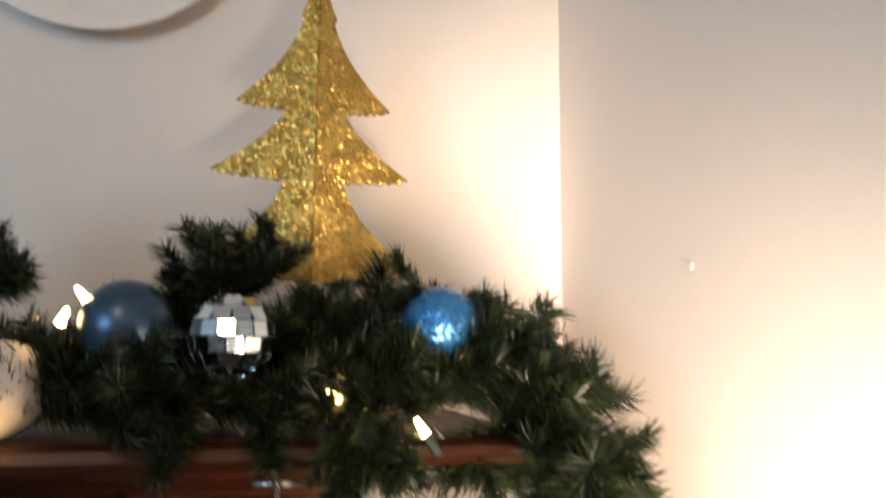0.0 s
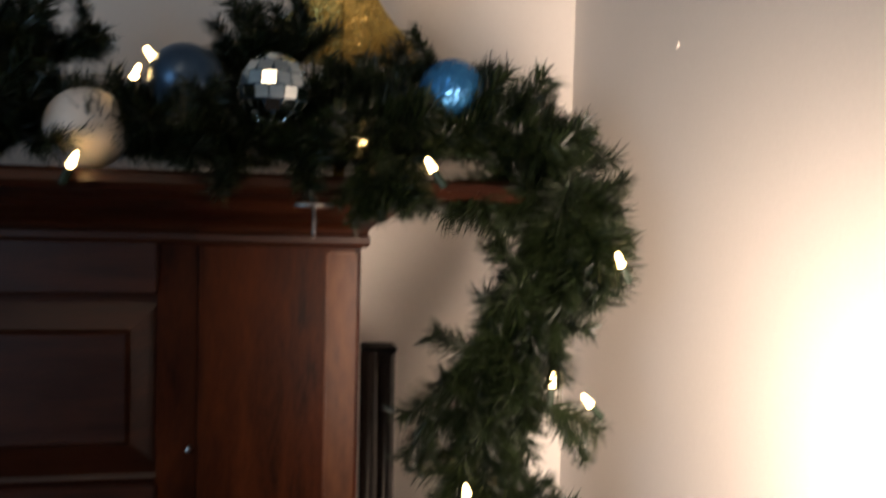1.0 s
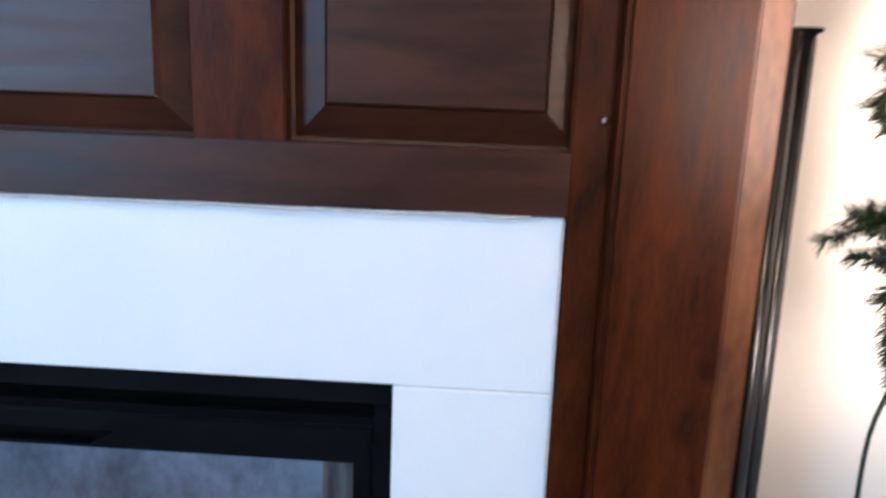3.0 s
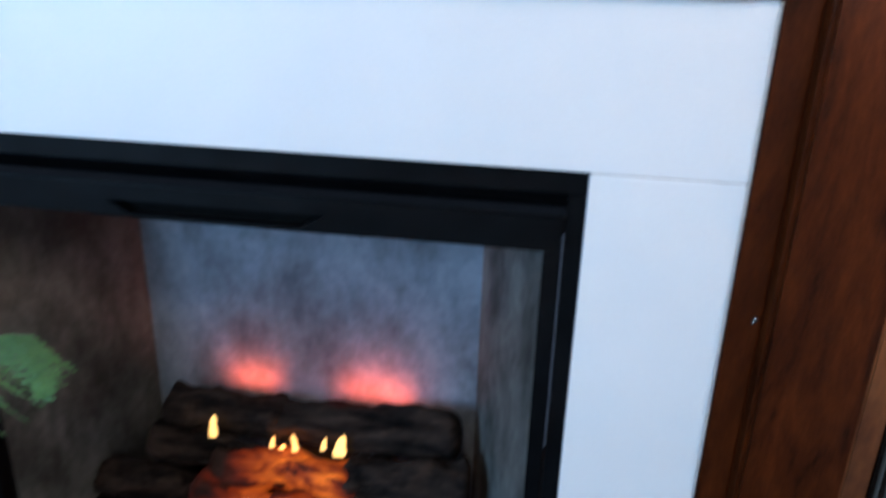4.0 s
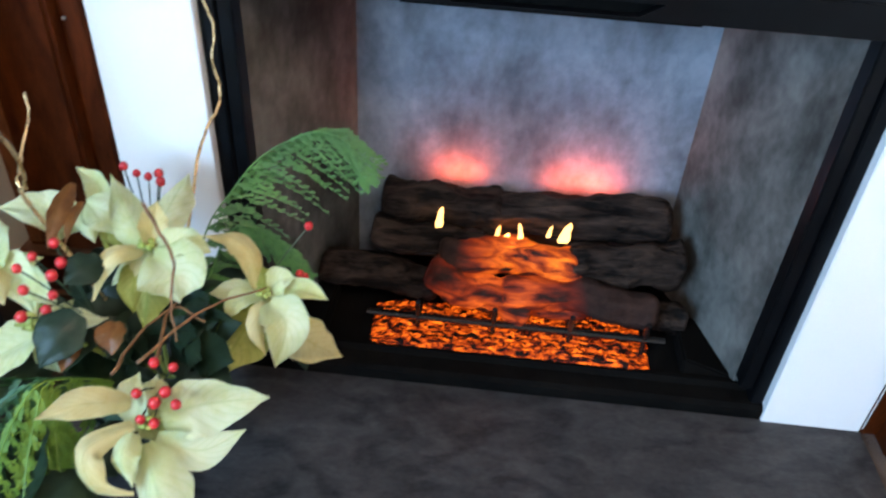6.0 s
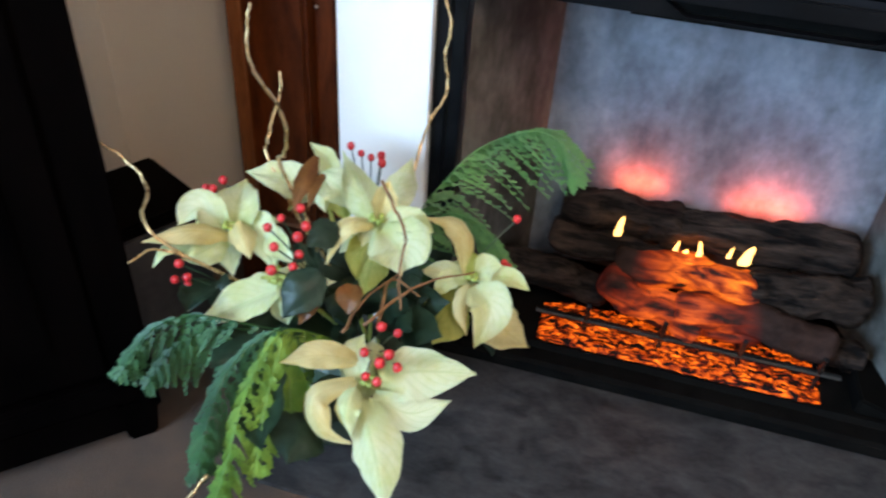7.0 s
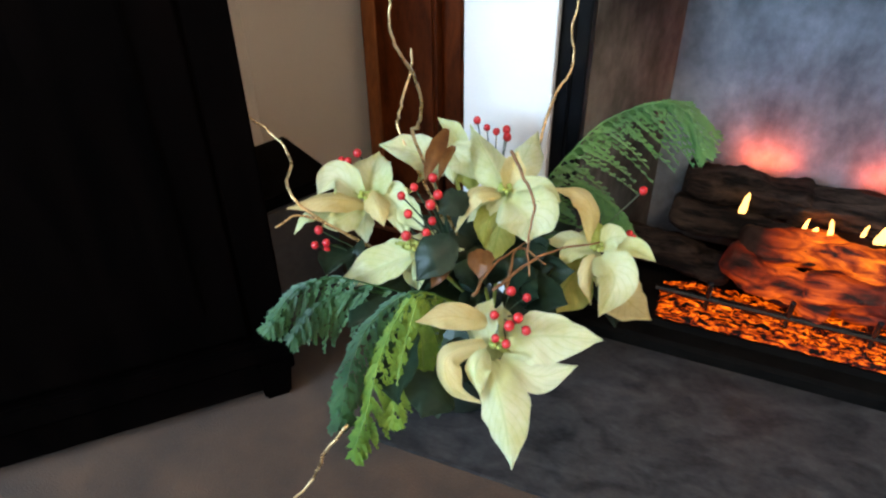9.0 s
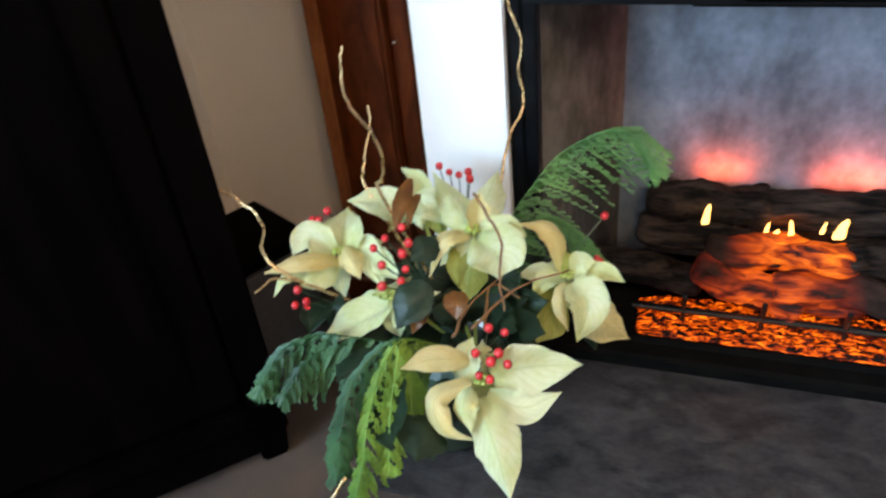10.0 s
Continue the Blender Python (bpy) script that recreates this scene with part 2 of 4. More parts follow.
LEAF = surface("dark_leaf", (0.012, 0.032, 0.017), (0.032, 0.066, 0.034), 25, 0.45, 0.4, 120, vary=0.5)
BROWNLEAF = surface("bronze_leaf", (0.16, 0.055, 0.012), (0.30, 0.12, 0.03), 40, 0.4, 0.3, 150)
FERN = surface("cedar_green", (0.026, 0.105, 0.032), (0.085, 0.22, 0.045), 14, 0.5, 0.2, 120, vary=0.6)
TEAL = surface("cedar_blue_green", (0.009, 0.046, 0.016), (0.028, 0.105, 0.028), 14, 0.5, 0.2, 120, vary=0.6)
SPRAY = surface("cedar_light_green", (0.060, 0.15, 0.018), (0.17, 0.29, 0.035), 14, 0.5, 0.2, 120, vary=0.6)
RED = surface("red_berry", (0.42, 0.012, 0.018), (0.60, 0.03, 0.035), 60, 0.3, 0.1, vary=0.4)
GOLDTWIG = surface("gold_twig", (0.42, 0.25, 0.10), (0.70, 0.50, 0.26), 60, 0.28, 0.3, 200, metal=0.75)
TWIG = surface("brown_twig", (0.13, 0.055, 0.02), (0.26, 0.12, 0.045), 60, 0.6, 0.4, 200)
POT = surface("dark_glazed_pot", (0.010, 0.018, 0.012), (0.02, 0.03, 0.02), 20, 0.3, 0.1)
BARK = surface("charred_log", (0.004, 0.003, 0.0028), (0.050, 0.033, 0.026), 22, 0.9, 1.0, 75, (0.45, 2.2, 2.2), depth=0.014, spread=(0.40, 0.66), spec=0.1)
HOTBARK = ember("glowing_log", (0.020, 0.011, 0.009), (1.0, 0.25, 0.014), 34, 1.5, 0.36, 0.78, (0.4, 1.5, 1.5), ((0.045, 0.165, 0.175), 0.15))
WARMBARK = ember("dimly_glowing_log", (0.020, 0.011, 0.009), (1.0, 0.20, 0.02), 34, 1.1, 0.36, 0.80, (0.4, 1.5, 1.5), ((-0.01, 0.12, 0.10), 0.165))
COALS = ember("ember_coals", (0.006, 0.004, 0.0035), (1.0, 0.20, 0.010), 92, 1.5, 0.45, 0.72, (0.5, 1.6, 1.3))
FLAME = glow("flame", (1.0, 0.66, 0.22), 1.3)


# ---- building helpers ----
def part(name, bm, material, parent=None, label="", smooth=False):
    me = bpy.data.meshes.new(name)
    bm.normal_update()
    bm.to_mesh(me)
    bm.free()
    me.materials.append(material)
    if smooth:
        for p in me.polygons:
            p.use_smooth = True
    ob = new(name, me)
    if parent is not None:
        ob.parent = parent
        ob.matrix_parent_inverse = parent.matrix_world.inverted()
    return tagged(ob, label=label)


def thing(name, at, label, category, group="", kind=""):
    ob = new(name)
    ob.empty_display_size = 0.05
    ob.location = at
    bpy.context.view_layer.update()
    return tagged(ob, label, category, group, kind)


def block(bm, x0, x1, y0, y1, z0, z1, bevel=0.002):
    made = bmesh.ops.create_cube(bm, size=1)["verts"]
    bmesh.ops.transform(bm, matrix=Matrix.Translation(((x0 + x1) / 2, (y0 + y1) / 2, (z0 + z1) / 2)) @ Matrix.Diagonal((x1 - x0, y1 - y0, z1 - z0, 1)), verts=made)
    if bevel:
        bmesh.ops.bevel(bm, geom=list({e for v in made for e in v.link_edges}), offset=bevel, segments=2, affect="EDGES")
    return bm


def box(*a, bevel=0.002):
    return block(bmesh.new(), *a, bevel=bevel)


def profile(points, x0, x1, bm=None):
    """A moulding: the outline (y, z) drawn along x."""
    bm = bm or bmesh.new()
    a = [bm.verts.new((x0, y, z)) for y, z in points]
    b = [bm.verts.new((x1, y, z)) for y, z in points]
    for i in range(len(points)):
        j = (i + 1) % len(points)
        bm.faces.new((a[i], a[j], b[j], b[i]))
    bm.faces.new(a[::-1])
    bm.faces.new(b)
    bmesh.ops.recalc_face_normals(bm, faces=bm.faces)
    return bm


def tube(points, radius, sides=6, bm=None, taper=1.0):
    """A round rod along points, thinner towards its end by taper."""
    bm = bm or bmesh.new()
    pts = [Vector(p) for p in points]
    rings = []
    for i, p in enumerate(pts):
        d = (pts[min(i + 1, len(pts) - 1)] - pts[max(i - 1, 0)]).normalized()
        u = d.orthogonal().normalized()
        if i:
            u = (last - last.dot(d) * d).normalized()
        last, v = u, d.cross(u)
        r = radius * (1 + (taper - 1) * i / max(len(pts) - 1, 1))
        rings.append([bm.verts.new(p + r * (math.cos(a) * u + math.sin(a) * v)) for a in (2 * math.pi * k / sides for k in range(sides))])
    for a, b in zip(rings, rings[1:]):
        for k in range(sides):
            bm.faces.new((a[k], a[(k + 1) % sides], b[(k + 1) % sides], b[k]))
    bm.faces.new(rings[0][::-1])
    bm.faces.new(rings[-1])
    return bm


def curve(points, steps=6):
    """Points of a smooth line through the given ones."""
    p = [Vector(q) for q in points]
    p = [2 * p[0] - p[1]] + p + [2 * p[-1] - p[-2]]
    out = []
    for i in range(1, len(p) - 2):
        for k in range(steps):
            t = k / steps
            out.append(0.5 * (2 * p[i] + (p[i + 1] - p[i - 1]) * t + (2 * p[i - 1] - 5 * p[i] + 4 * p[i + 1] - p[i + 2]) * t ** 2
                              + (3 * p[i] - p[i - 1] - 3 * p[i + 1] + p[i + 2]) * t ** 3))
    return out + [p[-2]]


def ball(centre, radius, u=20, v=12, squash=1.0):
    bm = bmesh.new()
    bmesh.ops.create_uvsphere(bm, u_segments=u, v_segments=v, radius=radius)
    bmesh.ops.transform(bm, matrix=Matrix.Translation(centre) @ Matrix.Diagonal((1, 1, squash, 1)), verts=bm.verts)
    return bm


def lathe(outline, centre, sides=28):
    """A turned thing: the outline (radius, height) round a vertical axis."""
    bm = bmesh.new()
    rings = [[bm.verts.new((centre[0] + r * math.cos(a), centre[1] + r * math.sin(a), centre[2] + z)) for a in (2 * math.pi * k / sides for k in range(sides))] for r, z in outline]
    for a, b in zip(rings, rings[1:]):
        for k in range(sides):
            bm.faces.new((a[k], a[(k + 1) % sides], b[(k + 1) % sides], b[k]))
    bm.faces.new(rings[0][::-1])
    bm.faces.new(rings[-1])
    return bm


# ---- room ----
WALL_Y, LEFT_X, RIGHT_X, BACK_Y, TOP_Z = 0.187, -1.195, 1.13, -3.2, 2.45
bm = block(bmesh.new(), LEFT_X - 0.12, -0.84, WALL_Y, WALL_Y + 0.12, 0, TOP_Z, 0)
block(bm, 0.84, RIGHT_X + 0.12, WALL_Y, WALL_Y + 0.12, 0, TOP_Z, 0)
block(bm, -0.84, 0.84, WALL_Y, WALL_Y + 0.12, 0.9, TOP_Z, 0)
tagged(part("wall_north", bm, PAINT), "cream painted wall behind the fireplace mantel", "wall", kind="structure")
tagged(part("wall_east", box(RIGHT_X, RIGHT_X + 0.12, BACK_Y, WALL_Y, 0, TOP_Z, bevel=0), PAINT), "cream painted side wall lit by a warm lamp", "wall", kind="structure")
tagged(part("wall_west", box(LEFT_X - 2.12, LEFT_X - 2.0, BACK_Y, WALL_Y, 0, TOP_Z, bevel=0), PAINT), "cream painted far side wall of the room", "wall", kind="structure")
tagged(part("wall_return", box(LEFT_X - 0.12, LEFT_X, -0.25, WALL_Y, 0, TOP_Z, bevel=0), PAINT), "cream painted wall return behind the dark cabinet", "wall", kind="structure")
tagged(part("wall_alcove", box(LEFT_X - 2.0, LEFT_X - 0.12, -0.25, -0.13, 0, TOP_Z, bevel=0), PAINT), "cream painted wall beside the fireplace", "wall", kind="structure")
bm = block(bmesh.new(), LEFT_X - 2.12, -2.85, BACK_Y - 0.12, BACK_Y, 0, TOP_Z, 0)
block(bm, -1.35, RIGHT_X + 0.12, BACK_Y - 0.12, BACK_Y, 0, TOP_Z, 0)
block(bm, -2.85, -1.35, BACK_Y - 0.12, BACK_Y, 0, 0.8, 0)
block(bm, -2.85, -1.35, BACK_Y - 0.12, BACK_Y, 2.3, TOP_Z, 0)
tagged(part("wall_south", bm, PAINT), "cream painted wall with a window opening", "wall", kind="structure")
tagged(part("ceiling", box(LEFT_X - 2.12, RIGHT_X + 0.12, BACK_Y - 0.12, WALL_Y + 0.12, TOP_Z, TOP_Z + 0.1, bevel=0), CEILING), "plain white ceiling", "ceiling", kind="structure")
tagged(part("floor", box(LEFT_X - 2.12, RIGHT_X + 0.12, BACK_Y - 0.12, 0.6, -0.08, 0, bevel=0), CARPET), "brown short-pile carpet round the hearth", "floor", kind="structure")
tagged(part("hearth_slab", box(-0.645, 0.648, -0.377, 0.06, -0.02, 0.005, bevel=0.002), SLATE), "dark mottled slate hearth slab set in the carpet", "hearth", kind="structure")
bm = profile([(WALL_Y, 0), (WALL_Y, 0.15), (WALL_Y - 0.008, 0.145), (WALL_Y - 0.016, 0.13), (WALL_Y - 0.018, 0)], 0.845, RIGHT_X)
tagged(part("baseboard", bm, WOOD_ALONG), "dark stained wooden baseboard along the wall", "baseboard", kind="structure")

plate = thing("wall_plate", (0.58, WALL_Y, 1.766), "round cream plate hanging on the wall", "wall plate")
bm = lathe([(0.02, 0.0), (0.10, 0.0), (0.115, 0.006), (0.155, 0.016), (0.163, 0.021), (0.160, 0.024), (0.150, 0.020), (0.112, 0.010), (0.02, 0.006)], (0, 0, 0), 48)
bmesh.ops.transform(bm, matrix=Matrix.Translation((0.58, WALL_Y - 0.001, 1.929)) @ Matrix.Rotation(radians(90), 4, "X"), verts=bm.verts)
part("dish", bm, PEARL, plate, smooth=True)
part("hanger", tube([(0.58, WALL_Y, 2.06), (0.58, WALL_Y - 0.016, 2.075), (0.58, WALL_Y - 0.018, 2.09), (0.58, WALL_Y, 2.11)], 0.0015, 6), STEEL, plate)
bm = tube([(RIGHT_X + 0.004, -0.098, 1.504), (RIGHT_X - 0.002, -0.098, 1.504)], 0.0016, 8)
tube([(RIGHT_X - 0.001, -0.098, 1.504), (RIGHT_X - 0.0025, -0.098, 1.504)], 0.0035, 10, bm)
tagged(part("nail", bm, PEARL), "small white-headed nail in the cream wall", "nail")

# ---- fireplace mantel ----
mantel = thing("fireplace_mantel", (0, 0.05, 0), "dark mahogany fireplace mantel with raised panels and pilasters", "mantel")
FX = 0.645


def inset(s, x):
    """The left leg of the mantel is a little narrower than the right one."""
    return x if s > 0 else -(0.47 + (x - 0.47) * 0.865)


for s in (-1, 1):
    def side(x0, x1, y0, y1, z0, z1, bevel=0.002, s=s):
        a, b = sorted((inset(s, x0), inset(s, x1)))
        return box(a, b, y0, y1, z0, z1, bevel=bevel)
    pil = part("pilaster", side(0.687, 0.840, -0.03, WALL_Y, 0.262, 1.31, 0.006), WOOD_UP, mantel)
    part("edge_strip", side(0.806, 0.836, -0.0325, -0.028, 0.275, 1.30, 0.0024), WOOD_STRIP, pil, "lighter edge strip")
    part("inner_stile", side(FX, 0.687, -0.004, WALL_Y, 0.005, 1.31, 0.003), WOOD_UP, mantel)
    pl = part("plinth", side(0.672, 0.852, -0.05, WALL_Y, 0.0, 0.183, 0.004), WOOD_UP, mantel)
    part("plinth_cap", side(0.676, 0.848, -0.046, WALL_Y, 0.186, 0.262, 0.004), WOOD_UP, pl)
    part("plinth_ledge", side(0.670, 0.854, -0.053, WALL_Y, 0.183, 0.190, 0.002), WOOD_EDGE, pl, "light ledge of the plinth")
    part("plinth_ledge", side(0.674, 0.850, -0.049, WALL_Y, 0.262, 0.269, 0.002), WOOD_EDGE, pl, "light ledge of the plinth")
    for z in (1.102, 0.645):
        part("screw_head", ball((inset(s, 0.677), -0.006, z), 0.0035, 8, 6), STEEL, mantel, "small bright metal pin")
# frieze: rails, stiles and raised panels
part("top_rail", box(inset(-1, FX), FX + 0.002, -0.010, WALL_Y, 1.256, 1.31), WOOD_ALONG, mantel)
part("bottom_rail", box(inset(-1, FX), FX + 0.002, -0.010, WALL_Y, 1.003, 1.069), WOOD_ALONG, mantel)
PANELS = [(-0.630, -0.358), (-0.262, 0.262), (0.358, 0.658)]
for x0, x1 in ((-0.358, -0.262), (0.262, 0.358)):
    part("stile", box(x0, x1, -0.010, WALL_Y, 1.069, 1.256), WOOD_UP, mantel)
for x0, x1 in PANELS:
    bm = bmesh.new()
    z0, z1, e = 1.069, 1.256, 0.037
    loops = [(0, 0.012), (0.004, 0.014), (e, 0.002), (e + 0.004, -0.004)]
    rings = []
    for g, y in loops:
        rings.append([bm.verts.new(p) for p in ((x0 + g, y, z0 + g), (x1 - g, y, z0 + g), (x1 - g, y, z1 - g), (x0 + g, y, z1 - g))])
    for a, b in zip(rings, rings[1:]):
        for k in range(4):
            bm.faces.new((a[k], a[(k + 1) % 4], b[(k + 1) % 4], b[k]))
    bm.faces.new(rings[-1])
    back = [bm.verts.new(v.co + Vector((0, 0.04, 0))) for v in rings[0]]
    for k in range(4):
        bm.faces.new((back[k], back[(k + 1) % 4], rings[0][(k + 1) % 4], rings[0][k]))
    bm.faces.new(back[::-1])
    bmesh.ops.recalc_face_normals(bm, faces=bm.faces)
    part("raised_panel", bm, WOOD_ALONG, mantel)


def crown(front):
    """Outline of the cornice under the shelf."""
    return [(WALL_Y, 1.304), (front, 1.304), (front - 0.006, 1.308), (front - 0.006, 1.314), (front - 0.001, 1.317), (front - 0.004, 1.322),
            (front - 0.014, 1.327), (front - 0.032, 1.331), (front - 0.050, 1.337), (front - 0.056, 1.344), (WALL_Y, 1.344)]


part("cornice", profile(crown(-0.012), inset(-1, 0.69), 0.69), WOOD_ALONG, mantel)
for s in (-1, 1):
    a, b = sorted((inset(s, 0.685), inset(s, 0.845)))
    bm = profile(crown(-0.034), a, b)
    # the moulding flares out over both sides of the pilaster
    for v in bm.verts:
        out = max(0.0, -0.034 - v.co.y, 0.8 * (v.co.z - 1.322))
        v.co.x += s * (0.42 * out if abs(v.co.x - inset(s, 0.845)) < 1e-4 else -0.40 * out)
    part("capital", bm, WOOD_ALONG, mantel)
part("shelf", profile([(WALL_Y, 1.344), (-0.098, 1.344), (-0.110, 1.349), (-0.136, 1.351), (-0.141, 1.357), (-0.138, 1.364), (-0.13, 1.368), (WALL_Y, 1.368)], -0.93, 0.985), WOOD_ALONG, mantel)
for x in (0.792, -0.792):
    bm = tube([(x - 0.016, -0.146, 1.343), (x + 0.016, -0.146, 1.343)], 0.0022, 8)
    tube([(x, -0.146, 1.343), (x, -0.147, 1.325), (x, -0.152, 1.318), (x, -0.158, 1.323)], 0.0018, 8, bm)
    part("stocking_hook", bm, STEEL, mantel, "small bright steel hook", smooth=True)

# ---- white stone facing ----
facing = thing("fireplace_facing", (0, 0.02, 0), "smooth white stone facing round the firebox", "fireplace facing")
part("header_slab", box(inset(-1, FX) + 0.001, FX - 0.001, 0.0, 0.03, 0.8075, 1.002, bevel=0.0015), WHITE, facing)
for s in (-1, 1):
    a, b = sorted((s * 0.471, inset(s, FX - 0.001)))
    part("leg_slab", box(a, b, 0.0, 0.03, 0.005, 0.8055, bevel=0.0015), WHITE, facing)
    part("joint", box(a, b, 0.002, 0.028, 0.8055, 0.8075, bevel=0), CAULK, facing, "thin grey joint")

rough = random.Random(4)
bead = [(inset(-1, FX) + 0.001 + k * 0.03, -0.0105 + rough.uniform(-0.0006, 0.0004), 1.0015 + rough.uniform(-0.0008, 0.0012)) for k in range(42)]
part("caulk_bead", tube([p for p in bead if p[0] < FX], 0.0017, 5), CAULK, facing, "thin uneven white caulk line")
part("caulk_bead", tube([(FX - 0.001, -0.0045 + rough.uniform(-0.0004, 0.0003), 0.02 + 0.035 * k) for k in range(29)], 0.0013, 5), CAULK, facing, "thin uneven white caulk line")

# ---- electric fireplace insert ----
insert = thing("fireplace_insert", (0, 0.2, 0), "black electric fireplace insert with glowing logs", "fireplace")
FW = 0.470
part("frame_top", box(-FW, FW, 0.016, 0.05, 0.775, 0.805), BLACK, insert)
for s in (-1, 1):
    a, b = sorted((s * (FW - 0.022), s * FW))
    part("frame_side", box(a, b, 0.016, 0.05, 0.02, 0.775), BLACK, insert)
    a, b = sorted((s * (FW - 0.046), s * (FW - 0.024)))
    part("inner_frame", box(a, b, 0.022, 0.06, 0.06, 0.70), BLACK, insert)
part("sill", profile([(0.004, 0.006), (0.004, 0.028), (0.012, 0.034), (0.045, 0.034), (0.05, 0.045), (0.06, 0.045), (0.06, 0.006)], -FW, FW), SOOT, insert)
for z in (0.757, 0.766):
    part("louvre", profile([(0.02, z), (0.014, z + 0.003), (0.03, z + 0.006), (0.05, z + 0.004)], -FW + 0.022, FW - 0.022), BLACK, insert)
part("hood", box(-FW + 0.022, FW - 0.022, 0.014, 0.055, 0.722, 0.748, bevel=0.003), BLACK, insert)
bm = bmesh.new()
edge = [(-FW + 0.024, 0.722), (-FW + 0.024, 0.699), (FW - 0.024, 0.699), (FW - 0.024, 0.722), (0.145, 0.722), (0.112, 0.703), (-0.127, 0.703), (-0.16, 0.722)]
front = [bm.verts.new((x, 0.020, z)) for x, z in edge]
rear = [bm.verts.new((x, 0.036, z)) for x, z in edge]
bm.faces.new(front)
bm.faces.new(rear[::-1])
for k in range(len(edge)):
    j = (k + 1) % len(edge)
    bm.faces.new((front[k], rear[k], rear[j], front[j]))
bmesh.ops.recalc_face_normals(bm, faces=bm.faces)
part("lower_lip", bm, BLACK, insert)
part("lip_recess", box(-0.2, 0.2, 0.040, 0.05, 0.69, 0.73, bevel=0), SOOT, insert)
part("back_panel", box(-0.325, 0.325, 0.345, 0.365, 0.03, 0.72, bevel=0), REFRACTORY, insert, "mottled grey firebrick back panel")
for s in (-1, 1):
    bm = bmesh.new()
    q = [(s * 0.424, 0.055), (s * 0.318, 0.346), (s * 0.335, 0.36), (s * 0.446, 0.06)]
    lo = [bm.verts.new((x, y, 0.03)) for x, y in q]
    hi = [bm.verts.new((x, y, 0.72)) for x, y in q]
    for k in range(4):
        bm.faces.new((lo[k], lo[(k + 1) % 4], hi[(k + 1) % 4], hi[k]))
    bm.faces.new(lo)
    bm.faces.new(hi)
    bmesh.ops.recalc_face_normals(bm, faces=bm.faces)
    # both sides share the colour that holds the left one's shade
    part("side_panel", bm, SHADED_BRICK, insert, "mottled brown firebrick side panel with shade in its colour")
part("base_tray", box(-0.44, 0.44, 0.05, 0.36, 0.006, 0.04, bevel=0), SOOT, insert)
part("top_plate", box(-0.45, 0.45, 0.05, 0.37, 0.715, 0.735, bevel=0), SOOT, insert)


def slanted(x0, x1, y0, y1, z0, z1, cut):
    """A low dark stand whose outer front corner slopes down."""
    bm = box(x0, x1, y0, y1, z0, z1, bevel=0.004)
    for v in bm.verts:
        if v.co.z > (z0 + z1) / 2 and abs(v.co.x - cut) < abs(x1 - x0) / 2:
            v.co.z -= 0.03
    return bm


for s in (-1, 1):
    a, b = sorted((s * 0.33, s * 0.43))
    part("tray_end", slanted(a, b, 0.065, 0.2, 0.03, 0.075, s * 0.43), SOOT, insert)


def log(a, b, radius, seed, knots=44, sides=28):
    """A split log from a to b with a wavering girth and bark ridges."""
    a, b = Vector(a), Vector(b)
    d = (b - a).normalized()
    u = d.cross(Vector((0, 0, 1))).normalized()
    v = u.cross(d)
    bm, rings = bmesh.new(), []
    for i in range(knots + 1):
        t = i / knots
        c = a.lerp(b, t) + 0.018 * Vector((0, noise.noise((seed, t * 3, 0)), noise.noise((seed, 0, t * 3))))
        ring = []
        for k in range(sides):
            w = 2 * math.pi * k / sides
            r = radius * (1 + 0.42 * noise.noise((seed + math.cos(w) * 1.3, math.sin(w) * 1.3, t * 3)) + 0.16 * noise.noise((seed + math.cos(w) * 4, math.sin(w) * 4, t * 9))
                          + 0.13 * abs(noise.noise((seed + math.cos(w) * 9, math.sin(w) * 9, t * 11))))
            end = min(i, knots - i)
            r *= (0.62, 0.88, 0.97)[end] if end < 3 else 1
            ring.append(bm.verts.new(c + r * (math.cos(w) * u + math.sin(w) * v)))
        rings.append(ring)
    for p, q in zip(rings, rings[1:]):
        for k in range(sides):
            bm.faces.new((p[k], p[(k + 1) % sides], q[(k + 1) % sides], q[k]))
    bm.faces.new(rings[0][::-1])
    bm.faces.new(rings[-1])
    bmesh.ops.recalc_face_normals(bm, faces=bm.faces)
    return bm


LOGS = [
    ((-0.256, 0.272, 0.228), (-0.02, 0.268, 0.222), 0.040, BARK),
    ((-0.06, 0.272, 0.220), (0.300, 0.272, 0.232), 0.041, BARK),
    ((-0.268, 0.218, 0.190), (0.015, 0.208, 0.155), 0.031, BARK),
    ((0.105, 0.198, 0.170), (0.328, 0.212, 0.180), 0.039, BARK),
    ((-0.135, 0.192, 0.172), (0.135, 0.186, 0.176), 0.032, HOTBARK),
    ((-0.152, 0.148, 0.158), (0.045, 0.138, 0.096), 0.030, WARMBARK),
    ((-0.015, 0.148, 0.136), (0.280, 0.142, 0.112), 0.031, WARMBARK),
    ((0.225, 0.170, 0.088), (0.345, 0.165, 0.082), 0.027, BARK),
    ((-0.365, 0.205, 0.122), (-0.13, 0.185, 0.086), 0.032, BARK),
    ((-0.10, 0.165, 0.090), (0.16, 0.160, 0.088), 0.026, HOTBARK),
]
for i, (a, b, r, m) in enumerate(LOGS):
    part("fire_log", log(a, b, r, 3.7 * i + 1), m, insert, "glowing split log" if m in (HOTBARK, WARMBARK) else "charred split log", smooth=True)

